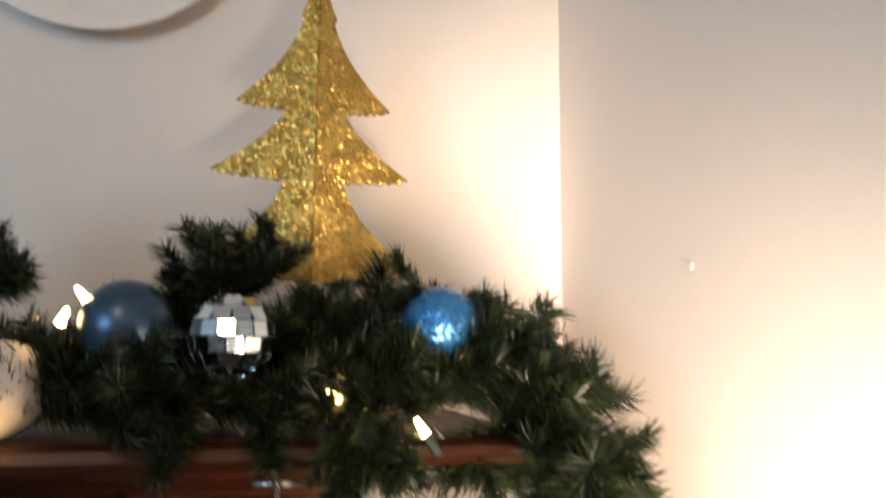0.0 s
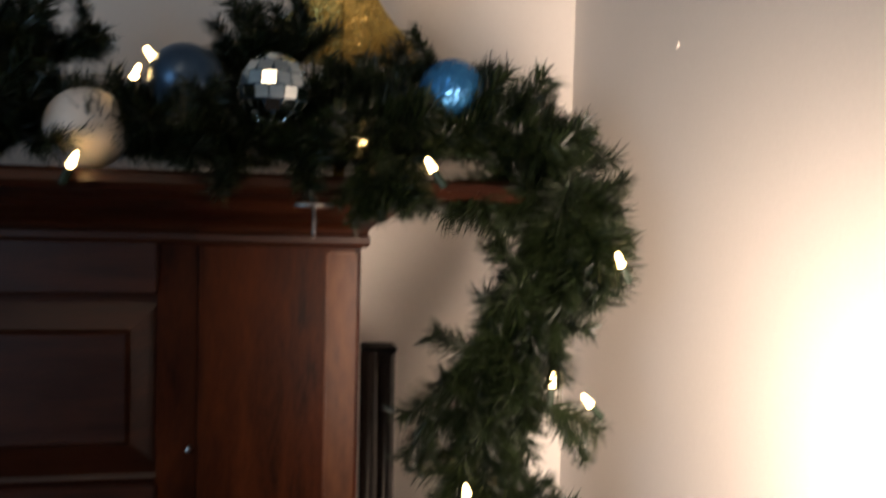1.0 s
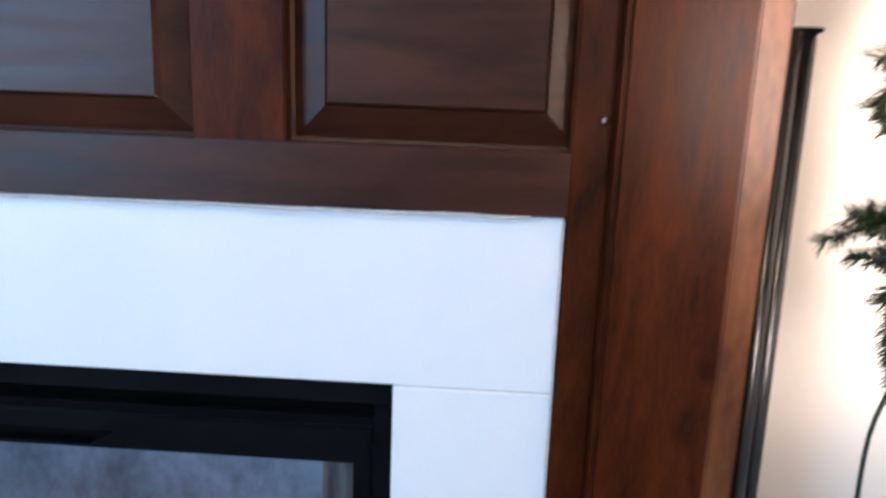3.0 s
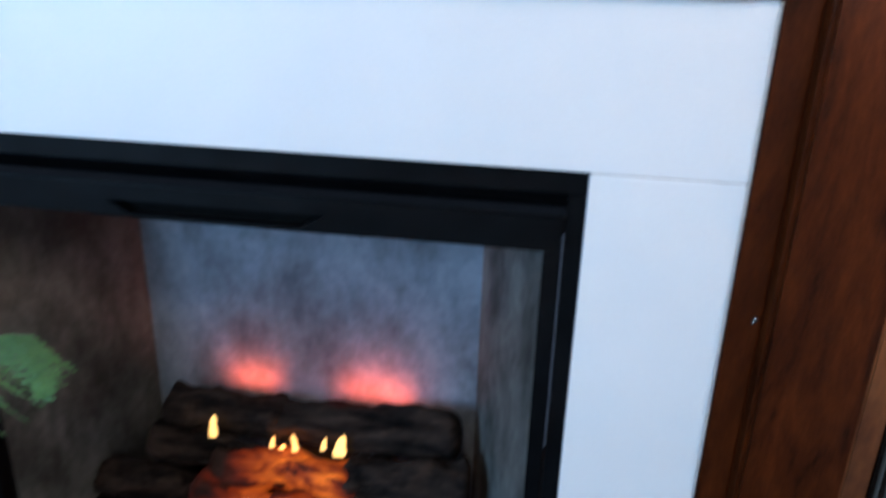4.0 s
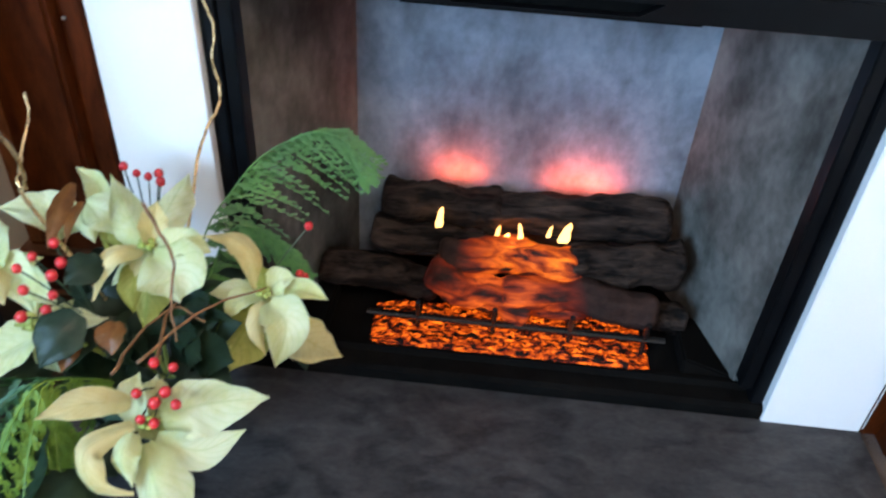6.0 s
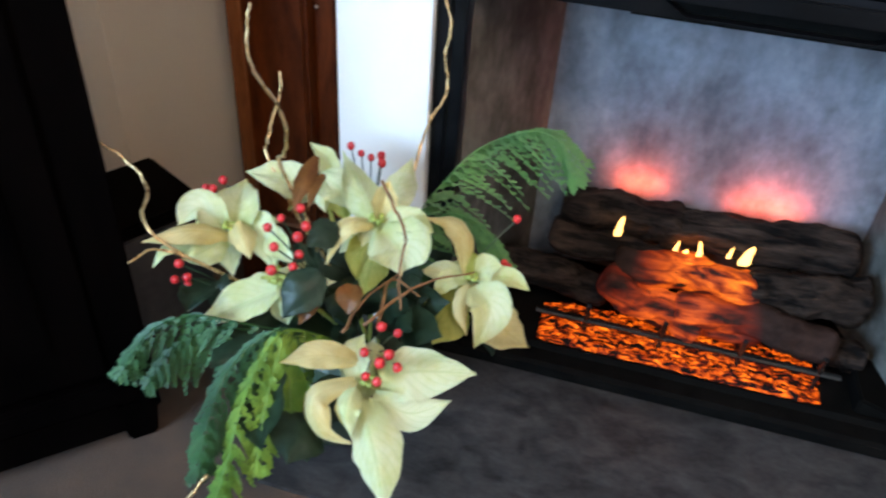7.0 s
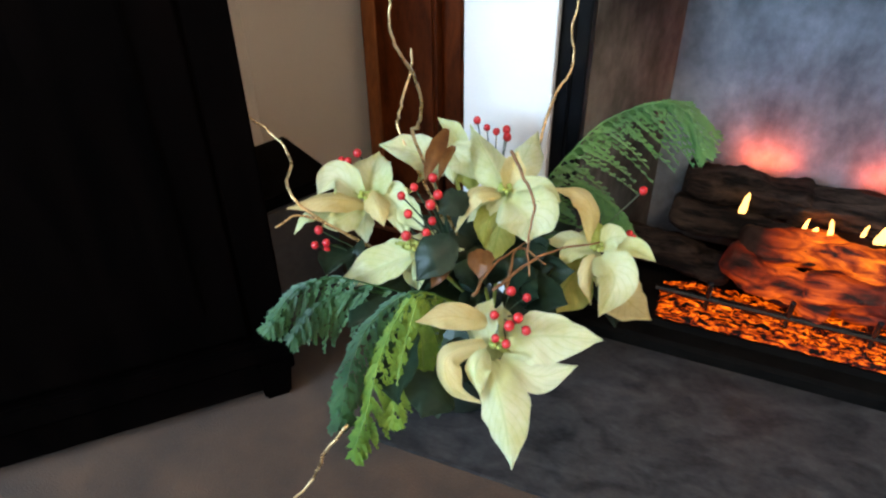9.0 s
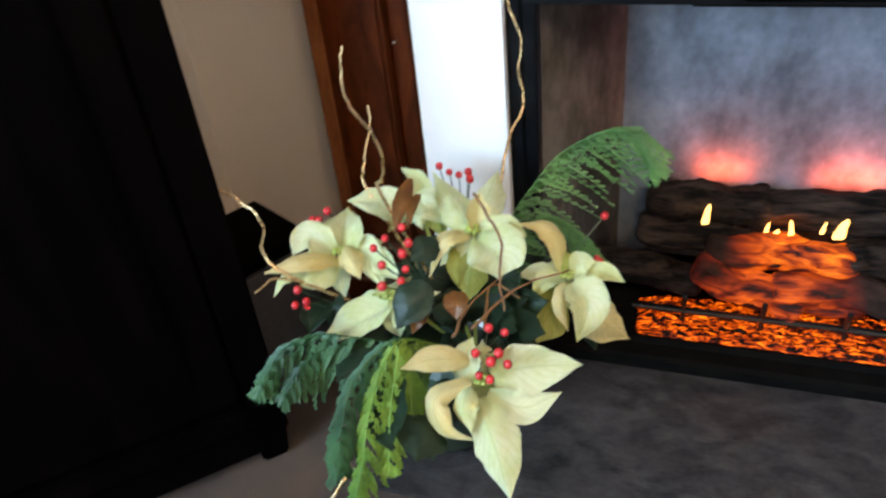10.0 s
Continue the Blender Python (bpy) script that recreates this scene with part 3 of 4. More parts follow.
# ember bed: an uneven heap of coals in front of the grate
bm = bmesh.new()
nx, ny = 110, 30
grid = []
for j in range(ny + 1):
    row = []
    for i in range(nx + 1):
        x, y = -0.265 + 0.555 * i / nx, 0.050 + 0.125 * j / ny
        edge = min(1, 8 * min(i / nx, 1 - i / nx), 6 * min(j / ny + 0.02, 1))
        z = 0.036 + 0.016 * edge + 0.012 * edge * abs(noise.noise((x * 48, y * 60, 1))) + 0.006 * edge * noise.noise((x * 110, y * 110, 5))
        row.append(bm.verts.new((x, y, z)))
    grid.append(row)
for j in range(ny):
    for i in range(nx):
        bm.faces.new((grid[j][i], grid[j][i + 1], grid[j + 1][i + 1], grid[j + 1][i]))
tagged(part("ember_bed", bm, COALS, insert, "bed of glowing orange coals", smooth=True), kind="stuff")
grate = part("grate", tube([(-0.26, 0.108, 0.076), (0.30, 0.108, 0.076)], 0.007, 8), IRON, insert, "black iron log grate")
for x in (-0.163, -0.02, 0.123, 0.262):
    part("grate_bar", tube([(x, 0.26, 0.068), (x, 0.13, 0.066), (x, 0.108, 0.072), (x, 0.100, 0.118)], 0.0055, 8), IRON, grate)
    part("grate_foot", tube([(x, 0.108, 0.076), (x, 0.104, 0.036)], 0.005, 8), IRON, grate)


def flame(x, y, z, h, w, lean):
    bm = bmesh.new()
    steps = 7
    left, right = [], []
    for i in range(steps + 1):
        t = i / steps
        half = w * (1 - t) ** 0.75 * (0.55 + 0.9 * t) * (1 + 0.15 * math.sin(9 * t)) + 0.0004
        c = lean * t * t
        left.append(bm.verts.new((x + c - half, y, z + h * t)))
        right.append(bm.verts.new((x + c + half, y + 0.003, z + h * t)))
    for i in range(steps):
        bm.faces.new((left[i], right[i], right[i + 1], left[i + 1]))
    bmesh.ops.solidify(bm, geom=bm.faces[:], thickness=0.002)
    return bm


for x, y, z, h, w, lean in ((-0.140, 0.206, 0.214, 0.066, 0.010, 0.004), (0.095, 0.206, 0.206, 0.064, 0.016, 0.008), (0.015, 0.206, 0.200, 0.056, 0.007, -0.006),
                            (-0.030, 0.206, 0.200, 0.044, 0.006, 0.004), (0.066, 0.206, 0.215, 0.038, 0.006, 0.004), (-0.012, 0.206, 0.195, 0.030, 0.010, 0.003)):
    part("flame", flame(x, y, z, 0.72 * h, w, lean), FLAME, insert, "small yellow flame")

# ---- folded black fire screen beside the mantel ----
screen = thing("fire_screen", (0.87, 0.03, 0), "folded black iron fire screen leaning beside the mantel", "fire screen")
for x, y in ((0.854, 0.012), (0.873, 0.026)):
    part("post", tube([(x + 0.010, y, 0.0), (x + 0.005, y, 0.6), (x, y, 1.194)], 0.0098, 12), IRON, screen, smooth=True)
bm = bmesh.new()
block(bm, 0.850, 0.882, 0.032, 0.044, 0.03, 1.194, 0.003)
part("panel", bm, IRON, screen)
part("top_cap", box(0.846, 0.883, 0.006, 0.044, 1.193, 1.198, bevel=0.002), EBONY, screen)

# ---- dark cabinet standing across the corner ----
cabinet = thing("corner_cabinet", (-1.2, -0.35, 0), "tall black-stained wooden cabinet standing across the corner", "cabinet")
CA = Matrix.Translation((-0.806, -0.335, 0)) @ Matrix.Rotation(radians(45), 4, "Z")


def cab(name, x0, x1, y0, y1, z0, z1, parent, bevel=0.003, material=EBONY):
    bm = box(x0, x1, y0, y1, z0, z1, bevel=bevel)
    bmesh.ops.transform(bm, matrix=CA, verts=bm.verts)
    return part(name, bm, material, parent)


body = cab("body", -0.9, 0, 0.012, 0.45, 0.12, 1.15, cabinet)
cab("corner_post", -0.055, 0.004, -0.004, 0.06, 0.07, 1.15, cabinet)
cab("corner_post", -0.904, -0.845, -0.004, 0.06, 0.07, 1.15, cabinet)
cab("base_moulding", -0.9, 0.006, -0.010, 0.05, 0.10, 0.15, cabinet, 0.008)
cab("apron", -0.85, -0.05, 0.0, 0.03, 0.03, 0.10, cabinet)
for x0 in (-0.845, -0.45):
    door = cab("door", x0, x0 + 0.39, -0.006, 0.012, 0.17, 1.10, cabinet)
    cab("door_panel", x0 + 0.06, x0 + 0.33, -0.010, -0.005, 0.24, 1.03, door, 0.004)
for x0 in (-0.065, -0.9):
    for y0 in (-0.006, 0.38):
        bm = box(x0, x0 + 0.065, y0, y0 + 0.065, 0.0, 0.10, bevel=0.006)
        for v in bm.verts:
            if v.co.z < 0.03:
                v.co.x = x0 + 0.0325 + (v.co.x - x0 - 0.0325) * 0.72
                v.co.y = y0 + 0.0325 + (v.co.y - y0 - 0.0325) * 0.72
        bmesh.ops.transform(bm, matrix=CA, verts=bm.verts)
        part("foot", bm, EBONY, cabinet)
cab("top", -0.93, 0.02, -0.02, 0.47, 1.15, 1.18, cabinet, 0.006)

# ---- low black box between the cabinet and the mantel ----
crate = thing("storage_box", (-0.9, -0.12, 0), "low black box with a grey front beside the mantel", "box")
CB = Matrix.Translation((-0.955, -0.02, 0)) @ Matrix.Rotation(radians(-28), 4, "Z")


def crated(name, a, material):
    bm = box(*a, bevel=0.006)
    bmesh.ops.transform(bm, matrix=CB, verts=bm.verts)
    return part(name, bm, material, crate)


crated("body", (-0.05, 0.13, -0.17, 0.0, 0.0, 0.285), DARKGREY)
crated("lid", (-0.055, 0.135, -0.175, 0.004, 0.285, 0.31), EBONY)

# ---- garland on the shelf ----
rng = random.Random(7)


def sprig_mesh(seed, length, count, reach):
    """A stem with needles all round it."""
    r = random.Random(seed)
    bm = tube([(0, 0, 0), (length * 0.5, 0.004, 0), (length, 0, 0.004)], 0.0012, 4)
    for i in range(count):
        t = (i + r.random()) / count
        w = r.random() * 2 * math.pi
        lean = 0.45 + 0.5 * r.random()
        size = reach * (0.65 + 0.5 * r.random()) * (1 - 0.35 * t)
        out = Vector((0, math.cos(w), math.sin(w)))
        d = (Vector((lean, 0, 0)) + out * 0.8).normalized()
        p = Vector((length * t, 0, 0))
        side = d.cross(Vector((r.random() - 0.5, r.random() - 0.5, r.random() - 0.5))).normalized() * 0.0007
        tip = p + d * size + Vector((0, 0, -0.12 * size))
        mid = p + d * size * 0.55
        a, b, c, e, f = (bm.verts.new(q) for q in (p - side, p + side, mid + side, mid - side, tip))
        bm.faces.new((a, b, c, e))
        bm.faces.new((e, c, f))
    me = bpy.data.meshes.new("sprig")
    bm.to_mesh(me)
    bm.free()
    me.materials.append(NEEDLE)
    return me


SPRIGS = [sprig_mesh(10 + k, 0.075 + 0.012 * (k % 3), 300, 0.039) for k in range(6)]
garland = thing("garland", (0.5, -0.06, 1.37), "dark green artificial pine garland draped over the mantel shelf", "garland")
SPINE = curve([(-0.1, -0.06, 1.395), (0.15, -0.075, 1.40), (0.38, -0.06, 1.405), (0.56, -0.065, 1.40), (0.72, -0.06, 1.395), (0.86, -0.07, 1.40), (0.96, -0.085, 1.395),
               (1.01, -0.115, 1.35), (0.985, -0.125, 1.27), (0.955, -0.125, 1.19), (0.950, -0.125, 1.09), (0.955, -0.12, 1.02), (0.965, -0.12, 0.985)], 8)
part("stem", tube(SPINE, 0.004, 6), WIRE, garland)


def sprig(p, d, size=1.0, spin=None):
    ob = new("sprig", SPRIGS[rng.randrange(6)])
    ob.parent = garland
    ob.matrix_parent_inverse = garland.matrix_world.inverted()
    q = Vector(d).to_track_quat("X", "Z").to_matrix().to_4x4()
    ob.matrix_basis = Matrix.Translation(p) @ q @ Matrix.Rotation(rng.random() * 6.28 if spin is None else spin, 4, "X") @ Matrix.Diagonal((size, size, size, 1))
    return ob


for i, (p, q) in enumerate(zip(SPINE, SPINE[1:])):
    d = (q - p).normalized()
    hang = abs(d.z) > 0.5
    for k in range(6 if p.x > 0.3 else 3):
        w = rng.random() * 6.28
        u = d.orthogonal().normalized()
        out = math.cos(w) * u + math.sin(w) * d.cross(u)
        if not hang and out.z < -0.2:
            out.z *= -0.5
        if p.y + out.y * 0.08 > WALL_Y - 0.03:
            out.y = -abs(out.y)
        way = (out + d * (0.9 if rng.random() < 0.75 else -0.8)).normalized()
        if hang:
            way = (way + Vector((0, 0, -0.55))).normalized()
        sprig(p.lerp(q, rng.random()), way, (0.75 + 0.35 * rng.random()) * ((0.92 if p.z > 1.24 else 0.78) if hang else 0.9))
# thick arching tufts on both sides of the tree, and over the shelf's front edge
tuft = random.Random(5)
for x0, x1, z0, z1, n, y, dx in ((0.715, 0.732, 1.42, 1.462, 18, -0.03, -0.1), (0.732, 0.775, 1.460, 1.490, 26, -0.03, 0.0), (0.80, 0.872, 1.415, 1.450, 34, -0.04, 0.0), (0.905, 0.915, 1.45, 1.470, 5, -0.04, 0.0), (0.94, 0.98, 1.412, 1.422, 14, -0.02, 0.1), (0.96, 1.0, 1.40, 1.425, 6, -0.04, 0.3), (0.40, 0.56, 1.41, 1.47, 22, -0.05, 0.0), (0.42, 0.47, 1.44, 1.53, 14, -0.04, -0.1), (0.50, 0.60, 1.45, 1.47, 10, -0.05, 0.1)):
    for k in range(n):
        t = tuft.random()
        sprig((x0 + (x1 - x0) * t, y + tuft.uniform(-0.02, 0.02), z0 + (z1 - z0) * t), (tuft.uniform(-0.7, 0.7) + dx, tuft.uniform(-0.6, 0.3), tuft.uniform(0.1, 0.9)), tuft.uniform(0.45, 0.7))
for k in range(34):
    x = 0.44 + 0.56 * k / 33
    if 0.57 < x < 0.66 or 0.895 < x < 0.95:
        continue
    sprig((x, -0.085 + tuft.uniform(-0.02, 0.01), 1.388), (tuft.uniform(-0.6, 0.6), -0.75, tuft.uniform(-0.12, 0.35)), tuft.uniform(0.6, 0.85))
# single sprigs that stand clear of the rest
SHELF_SPRIGS = [
    ((0.66, -0.11, 1.4), (0.4, -0.5, 0.4), 0.6),
    ((0.7, -0.12, 1.4), (0.2, -0.5, 0.4), 0.6),
    ((0.72, -0.12, 1.395), (-0.3, -0.5, 0.5), 0.6),
    ((0.65, -0.1, 1.41), (-0.2, -0.5, 0.5), 0.5),
    ((0.87, 0.0, 1.43), (0.1, -0.1, 0.9), 1.0),
    ((0.91, 0.01, 1.44), (0.35, 0, 0.7), 0.7),
    ((0.98, -0.03, 1.41), (0.25, 0.2, 0.6), 0.7),
    ((1.0, -0.05, 1.4), (0.6, 0.1, 0.5), 0.7),
    ((0.46, -0.02, 1.44), (-0.3, 0, 0.8), 1.0),
    ((0.52, -0.03, 1.44), (0.4, -0.2, 0.8), 1.0),
    ((0.44, -0.06, 1.44), (0.1, -0.4, 0.7), 1.0),
]
END_SPRIGS = [
    ((0.97, -0.13, 1.17), (-0.9, -0.1, -0.1), 0.85),
    ((0.91, -0.13, 1.17), (-0.4, 0, -0.8), 0.6),
    ((0.96, -0.13, 1.05), (-0.95, 0, -0.15), 0.95),
    ((0.9, -0.13, 1.04), (-0.9, 0, -0.45), 0.6),
    ((0.94, -0.12, 1.0), (-0.1, 0, -1), 0.9),
    ((0.935, -0.12, 0.955), (0.05, 0, -1), 0.8),
    ((0.95, -0.12, 0.98), (-0.25, 0, -1), 0.9),
    ((0.965, -0.13, 1.19), (0.75, -0.1, -0.4), 0.9),
    ((1.005, -0.135, 1.17), (0.5, 0, -0.75), 0.65),
    ((0.86, -0.12, 1.385), (0.2, -0.6, -0.5), 0.8),
    ((0.83, -0.125, 1.38), (0.4, -0.5, -0.4), 0.8),
]
HANGING_SPRIGS = [
    ((0.78, -0.12, 1.385), (0.1, -0.7, -0.4), 0.8),
    ((0.73, -0.12, 1.385), (-0.1, -0.7, -0.35), 0.8),
    ((0.68, -0.1, 1.39), (0.2, -0.7, -0.1), 0.8),
    ((1.03, -0.12, 1.36), (0.3, -0.3, -0.6), 0.75),
    ((1.03, -0.14, 1.33), (0.0, -0.5, -0.7), 0.75),
    ((0.93, -0.13, 1.36), (0.2, -0.5, -0.7), 0.75),
    ((0.45, -0.1, 1.385), (0.2, -0.6, -0.3), 0.9),
    ((0.5, -0.11, 1.385), (-0.4, -0.6, -0.3), 0.9),
    ((0.54, -0.09, 1.4), (0.2, -0.7, 0.2), 0.9),
    ((0.58, -0.03, 1.44), (-0.5, -0.5, 0.3), 0.9),
]
for p, d, size in SHELF_SPRIGS + END_SPRIGS + HANGING_SPRIGS:
    sprig(p, d, size)
for p, d, size in (((0.938, -0.13, 1.202), (-0.8, 0, -0.45), 0.8), ((0.915, -0.13, 1.188), (-0.55, 0, -0.8), 0.75), ((0.927, -0.12, 1.014), (0.05, 0, -1), 0.8), ((0.922, -0.12, 0.984), (0.12, 0, -1), 0.85), ((0.929, -0.12, 0.942), (0.2, 0, -1), 0.85)):
    sprig(p, d, size)
# sprigs that hang over the shelf's front beside the capital
for k in range(16):
    sprig((0.832 + 0.045 * tuft.random(), -0.135 - 0.015 * tuft.random(), 1.385 - 0.01 * tuft.random()), (tuft.uniform(-0.5, 0.3), -0.25, tuft.uniform(-1.0, -0.4)), tuft.uniform(0.45, 0.62))

# ---- string of lights ----
lights = thing("string_lights", (0.9, -0.1, 1.37), "string of small warm white lights wound through the garland", "string lights")
BULBS = [(0.653, -0.085, 1.468), (0.608, -0.14, 1.373), (0.832, -0.075, 1.401), (0.894, -0.105, 1.380), (0.942, 0.03, 1.45), (1.049, -0.165, 1.303), (1.003, -0.135, 1.194),
         (1.036, -0.135, 1.175), (0.924, -0.150, 1.103), (0.514, -0.10, 1.407), (0.505, -0.10, 1.416), (0.642, -0.085, 1.452)]
tilt = random.Random(3)
for p in BULBS:
    d = Vector((tilt.uniform(-0.7, 0.7), tilt.uniform(-0.5, 0.1), tilt.uniform(0.2, 1))).normalized()
    p = Vector(p) + (Vector((0.78, -0.75, 1.36)) - Vector(p)).normalized() * (0.05 if 0.83 < p[0] < 0.9 else 0.0 if p[0] < 0.6 else 0.012)
    sock = part("socket", tube([p - d * 0.022, p - d * 0.006], 0.0034, 8), WIRE, lights, "dark green socket")
    part("bulb", tube([p - d * 0.006, p - d * 0.002, p + d * 0.003, p + d * 0.005, p + d * 0.0065], 0.0036, 8, taper=0.4), BULB, sock, "lit warm white bulb", smooth=True)
wire = [Vector(p) + Vector((0.02 * math.sin(7 * i), -0.012, -0.005)) for i, p in enumerate(SPINE[::3])]
part("cable", tube(curve(wire, 4), 0.0015, 5), WIRE, lights)
part("lead", tube(curve([(0.985, -0.10, 1.0), (0.983, -0.05, 0.95), (0.992, -0.03, 0.88), (0.985, 0.0, 0.78), (1.0, 0.03, 0.6), (1.0, 0.06, 0.3), (1.0, 0.1, 0.02)], 6), 0.0028, 6), WIRE, lights, "thin twisted dark lead")

# ---- ornaments on the garland ----
for name, p, r, m, label in (("blue_ornament", (0.916, -0.078, 1.451), 0.031, BLUE, "glittery bright blue ball ornament resting in the garland"),
                             ("dark_blue_ornament", (0.684, -0.09, 1.446), 0.032, NIGHT, "shiny dark blue ball ornament resting in the garland"),
                             ("white_ornament", (0.608, -0.10, 1.4015), 0.0335, PEARL, "pearly white ball ornament on the shelf")):
    o = thing(name, (p[0], p[1], p[2] - r), label, "ornament", "ball ornaments")
    part("ball", ball(p, r, 32, 20), m, o, smooth=True)
    up = Vector((0.25, 0.75, 0.6)).normalized()
    cap = part("cap", tube([Vector(p) + up * (r - 0.001), Vector(p) + up * (r + 0.006)], 0.006, 12), STEEL, o, "silver cap")
    part("loop", tube(curve([Vector(p) + up * (r + 0.005), Vector(p) + up * (r + 0.012) + Vector((0.004, 0, 0)), Vector(p) + up * (r + 0.016), Vector(p) + up * (r + 0.012) - Vector((0.004, 0, 0)), Vector(p) + up * (r + 0.005)], 3), 0.0007, 5), STEEL, cap)
disco = thing("mirror_ornament", (0.758, -0.12, 1.408), "mirror-tiled ball ornament resting in the garland", "ornament", "ball ornaments")
C = Vector((0.758, -0.124, 1.438))
core = part("core", ball(C, 0.0275, 24, 14), NIGHT, disco, smooth=True)
tile_mesh = {}
rows = 8
for j in range(rows):
    la = math.pi * (j + 0.5) / rows - math.pi / 2
    n = max(4, round(15 * math.cos(la)))
    w = 2 * math.pi * 0.028 * math.cos(la) / n * 0.93
    h = math.pi * 0.028 / rows * 0.93
    if j not in tile_mesh:
        bm = box(-w / 2, w / 2, -h / 2, h / 2, 0, 0.0012, bevel=0)
        me = bpy.data.meshes.new("mirror_tile")
        bm.to_mesh(me)
        bm.free()
        me.materials.append(MIRROR)
        tile_mesh[j] = me
    for k in range(n):
        lo = 2 * math.pi * (k + 0.5 * (j % 2)) / n
        d = Vector((math.cos(la) * math.cos(lo), math.cos(la) * math.sin(lo), math.sin(la)))
        t = new("mirror_tile", tile_mesh[j])
        t.parent = core
        t.matrix_parent_inverse = core.matrix_world.inverted()
        ex = Vector((-math.sin(lo), math.cos(lo), 0))
        t.matrix_basis = Matrix.Translation(C + d * 0.0272) @ Matrix((ex, d.cross(ex), d)).transposed().to_4x4()

# ---- gold tree on the shelf ----
tree = thing("gold_tree", (0.828, 0.07, 1.368), "gold glitter cut-out tree standing on the mantel shelf", "tree ornament")
TIERS = [(0.019, 1.766, 0.005, 1.82), (0.083, 1.680, 0.013, 1.782), (0.106, 1.609, 0.024, 1.690), (0.112, 1.512, 0.026, 1.618)]


def tier(w, z, neck, top, s, depth):
    """Half of one tier: from the axis out to a swooping edge, with a ragged hem."""
    bm = bmesh.new()
    steps = 22
    dx, dy = s * math.cos(radians(22)), math.sin(radians(22))

    def at(x, zz, k):
        return bm.verts.new((0.821 + x * dx - k * 0.0014 * dy * s, 0.052 + depth + x * dy + k * 0.0014, zz))
    columns = []
    for i in range(steps + 1):
        x = w * (i / steps) ** 0.9
        upper = top + (z - top) * max(0.0, (x - neck) / (w - neck)) ** (1 / 2.1)
        hem = z - 0.007 * min(1, 3 * (1 - x / w)) - 0.010 * max(0, 1 - 1.6 * x / w) - 0.0045 * abs(math.sin(1.9 * i + 9 * w))
        if i == steps:
            hem = z - 0.002
        columns.append([at(x, upper, -1), at(x, min(hem, upper - 0.001), -1), at(x, min(hem, upper - 0.001), 1), at(x, upper, 1)])
    for p, q in zip(columns, columns[1:]):
        for k in range(4):
            bm.faces.new((p[k], p[(k + 1) % 4], q[(k + 1) % 4], q[k]))
    bm.faces.new(columns[0])
    bm.faces.new(columns[-1])
    bmesh.ops.recalc_face_normals(bm, faces=bm.faces)
    return bm


for i, (w, z, neck, top) in enumerate(TIERS):
    for s in (-1, 1):
        part("tier_panel", tier(w, z, neck, top, s, 0.0035 * (3 - i)), GOLD, tree)
part("tip", tube([(0.821, 0.056, 1.81), (0.821, 0.056, 1.86)], 0.005, 6, taper=0.2), GOLD, tree)
part("trunk", box(0.815, 0.827, 0.058, 0.070, 1.374, 1.52), GOLD, tree)
part("stand", box(0.80, 0.856, 0.035, 0.09, 1.368, 1.376), GOLD, tree)

# ---- flower arrangement on the hearth ----
BERRIES = [
    [(-0.561, -0.095, 0.476), (-0.545, -0.094, 0.466), (-0.530, -0.092, 0.461), (-0.513, -0.094, 0.469), (-0.510, -0.099, 0.459)],
    [(-0.547, -0.301, 0.495), (-0.567, -0.317, 0.485), (-0.580, -0.330, 0.476), (-0.531, -0.321, 0.484), (-0.534, -0.339, 0.479), (-0.556, -0.361, 0.473), (-0.521, -0.364, 0.473), (-0.523, -0.379, 0.464), (-0.547, -0.388, 0.459)],
    [(-0.728, -0.258, 0.449), (-0.718, -0.247, 0.455), (-0.709, -0.243, 0.453), (-0.699, -0.231, 0.462)],
    [(-0.687, -0.374, 0.421), (-0.687, -0.388, 0.405), (-0.672, -0.382, 0.409), (-0.674, -0.381, 0.394)],
    [(-0.401, -0.401, 0.424), (-0.381, -0.400, 0.419), (-0.412, -0.430, 0.405), (-0.384, -0.422, 0.403), (-0.391, -0.435, 0.399), (-0.371, -0.429, 0.393), (-0.404, -0.447, 0.384), (-0.390, -0.447, 0.380)],
    [(-0.291, -0.147, 0.443), (-0.295, -0.191, 0.396), (-0.290, -0.185, 0.386)],
]
UPPER_FRONDS = [
    ([(-0.432, -0.148, 0.422), (-0.407, -0.113, 0.460), (-0.376, -0.081, 0.497), (-0.334, -0.061, 0.522), (-0.289, -0.060, 0.539), (-0.255, -0.063, 0.527), (-0.230, -0.082, 0.488)], 0.118, 0.72, 0.6, FERN),
    ([(-0.401, -0.153, 0.423), (-0.366, -0.140, 0.423), (-0.329, -0.143, 0.400), (-0.298, -0.158, 0.372)], 0.05, 0.3, 0.7, FERN),
    ([(-0.509, -0.431, 0.414), (-0.536, -0.464, 0.409), (-0.551, -0.506, 0.392), (-0.552, -0.548, 0.364), (-0.548, -0.583, 0.329)], 0.085, -0.12, 0.95, TEAL),
    ([(-0.508, -0.432, 0.412), (-0.521, -0.472, 0.401), (-0.524, -0.523, 0.371), (-0.520, -0.570, 0.332), (-0.521, -0.603, 0.303)], 0.085, 0.05, 1.0, SPRAY),
    ([(-0.506, -0.428, 0.408), (-0.507, -0.466, 0.392), (-0.503, -0.511, 0.357), (-0.496, -0.550, 0.316)], 0.075, 0.0, 1.0, SPRAY),
]
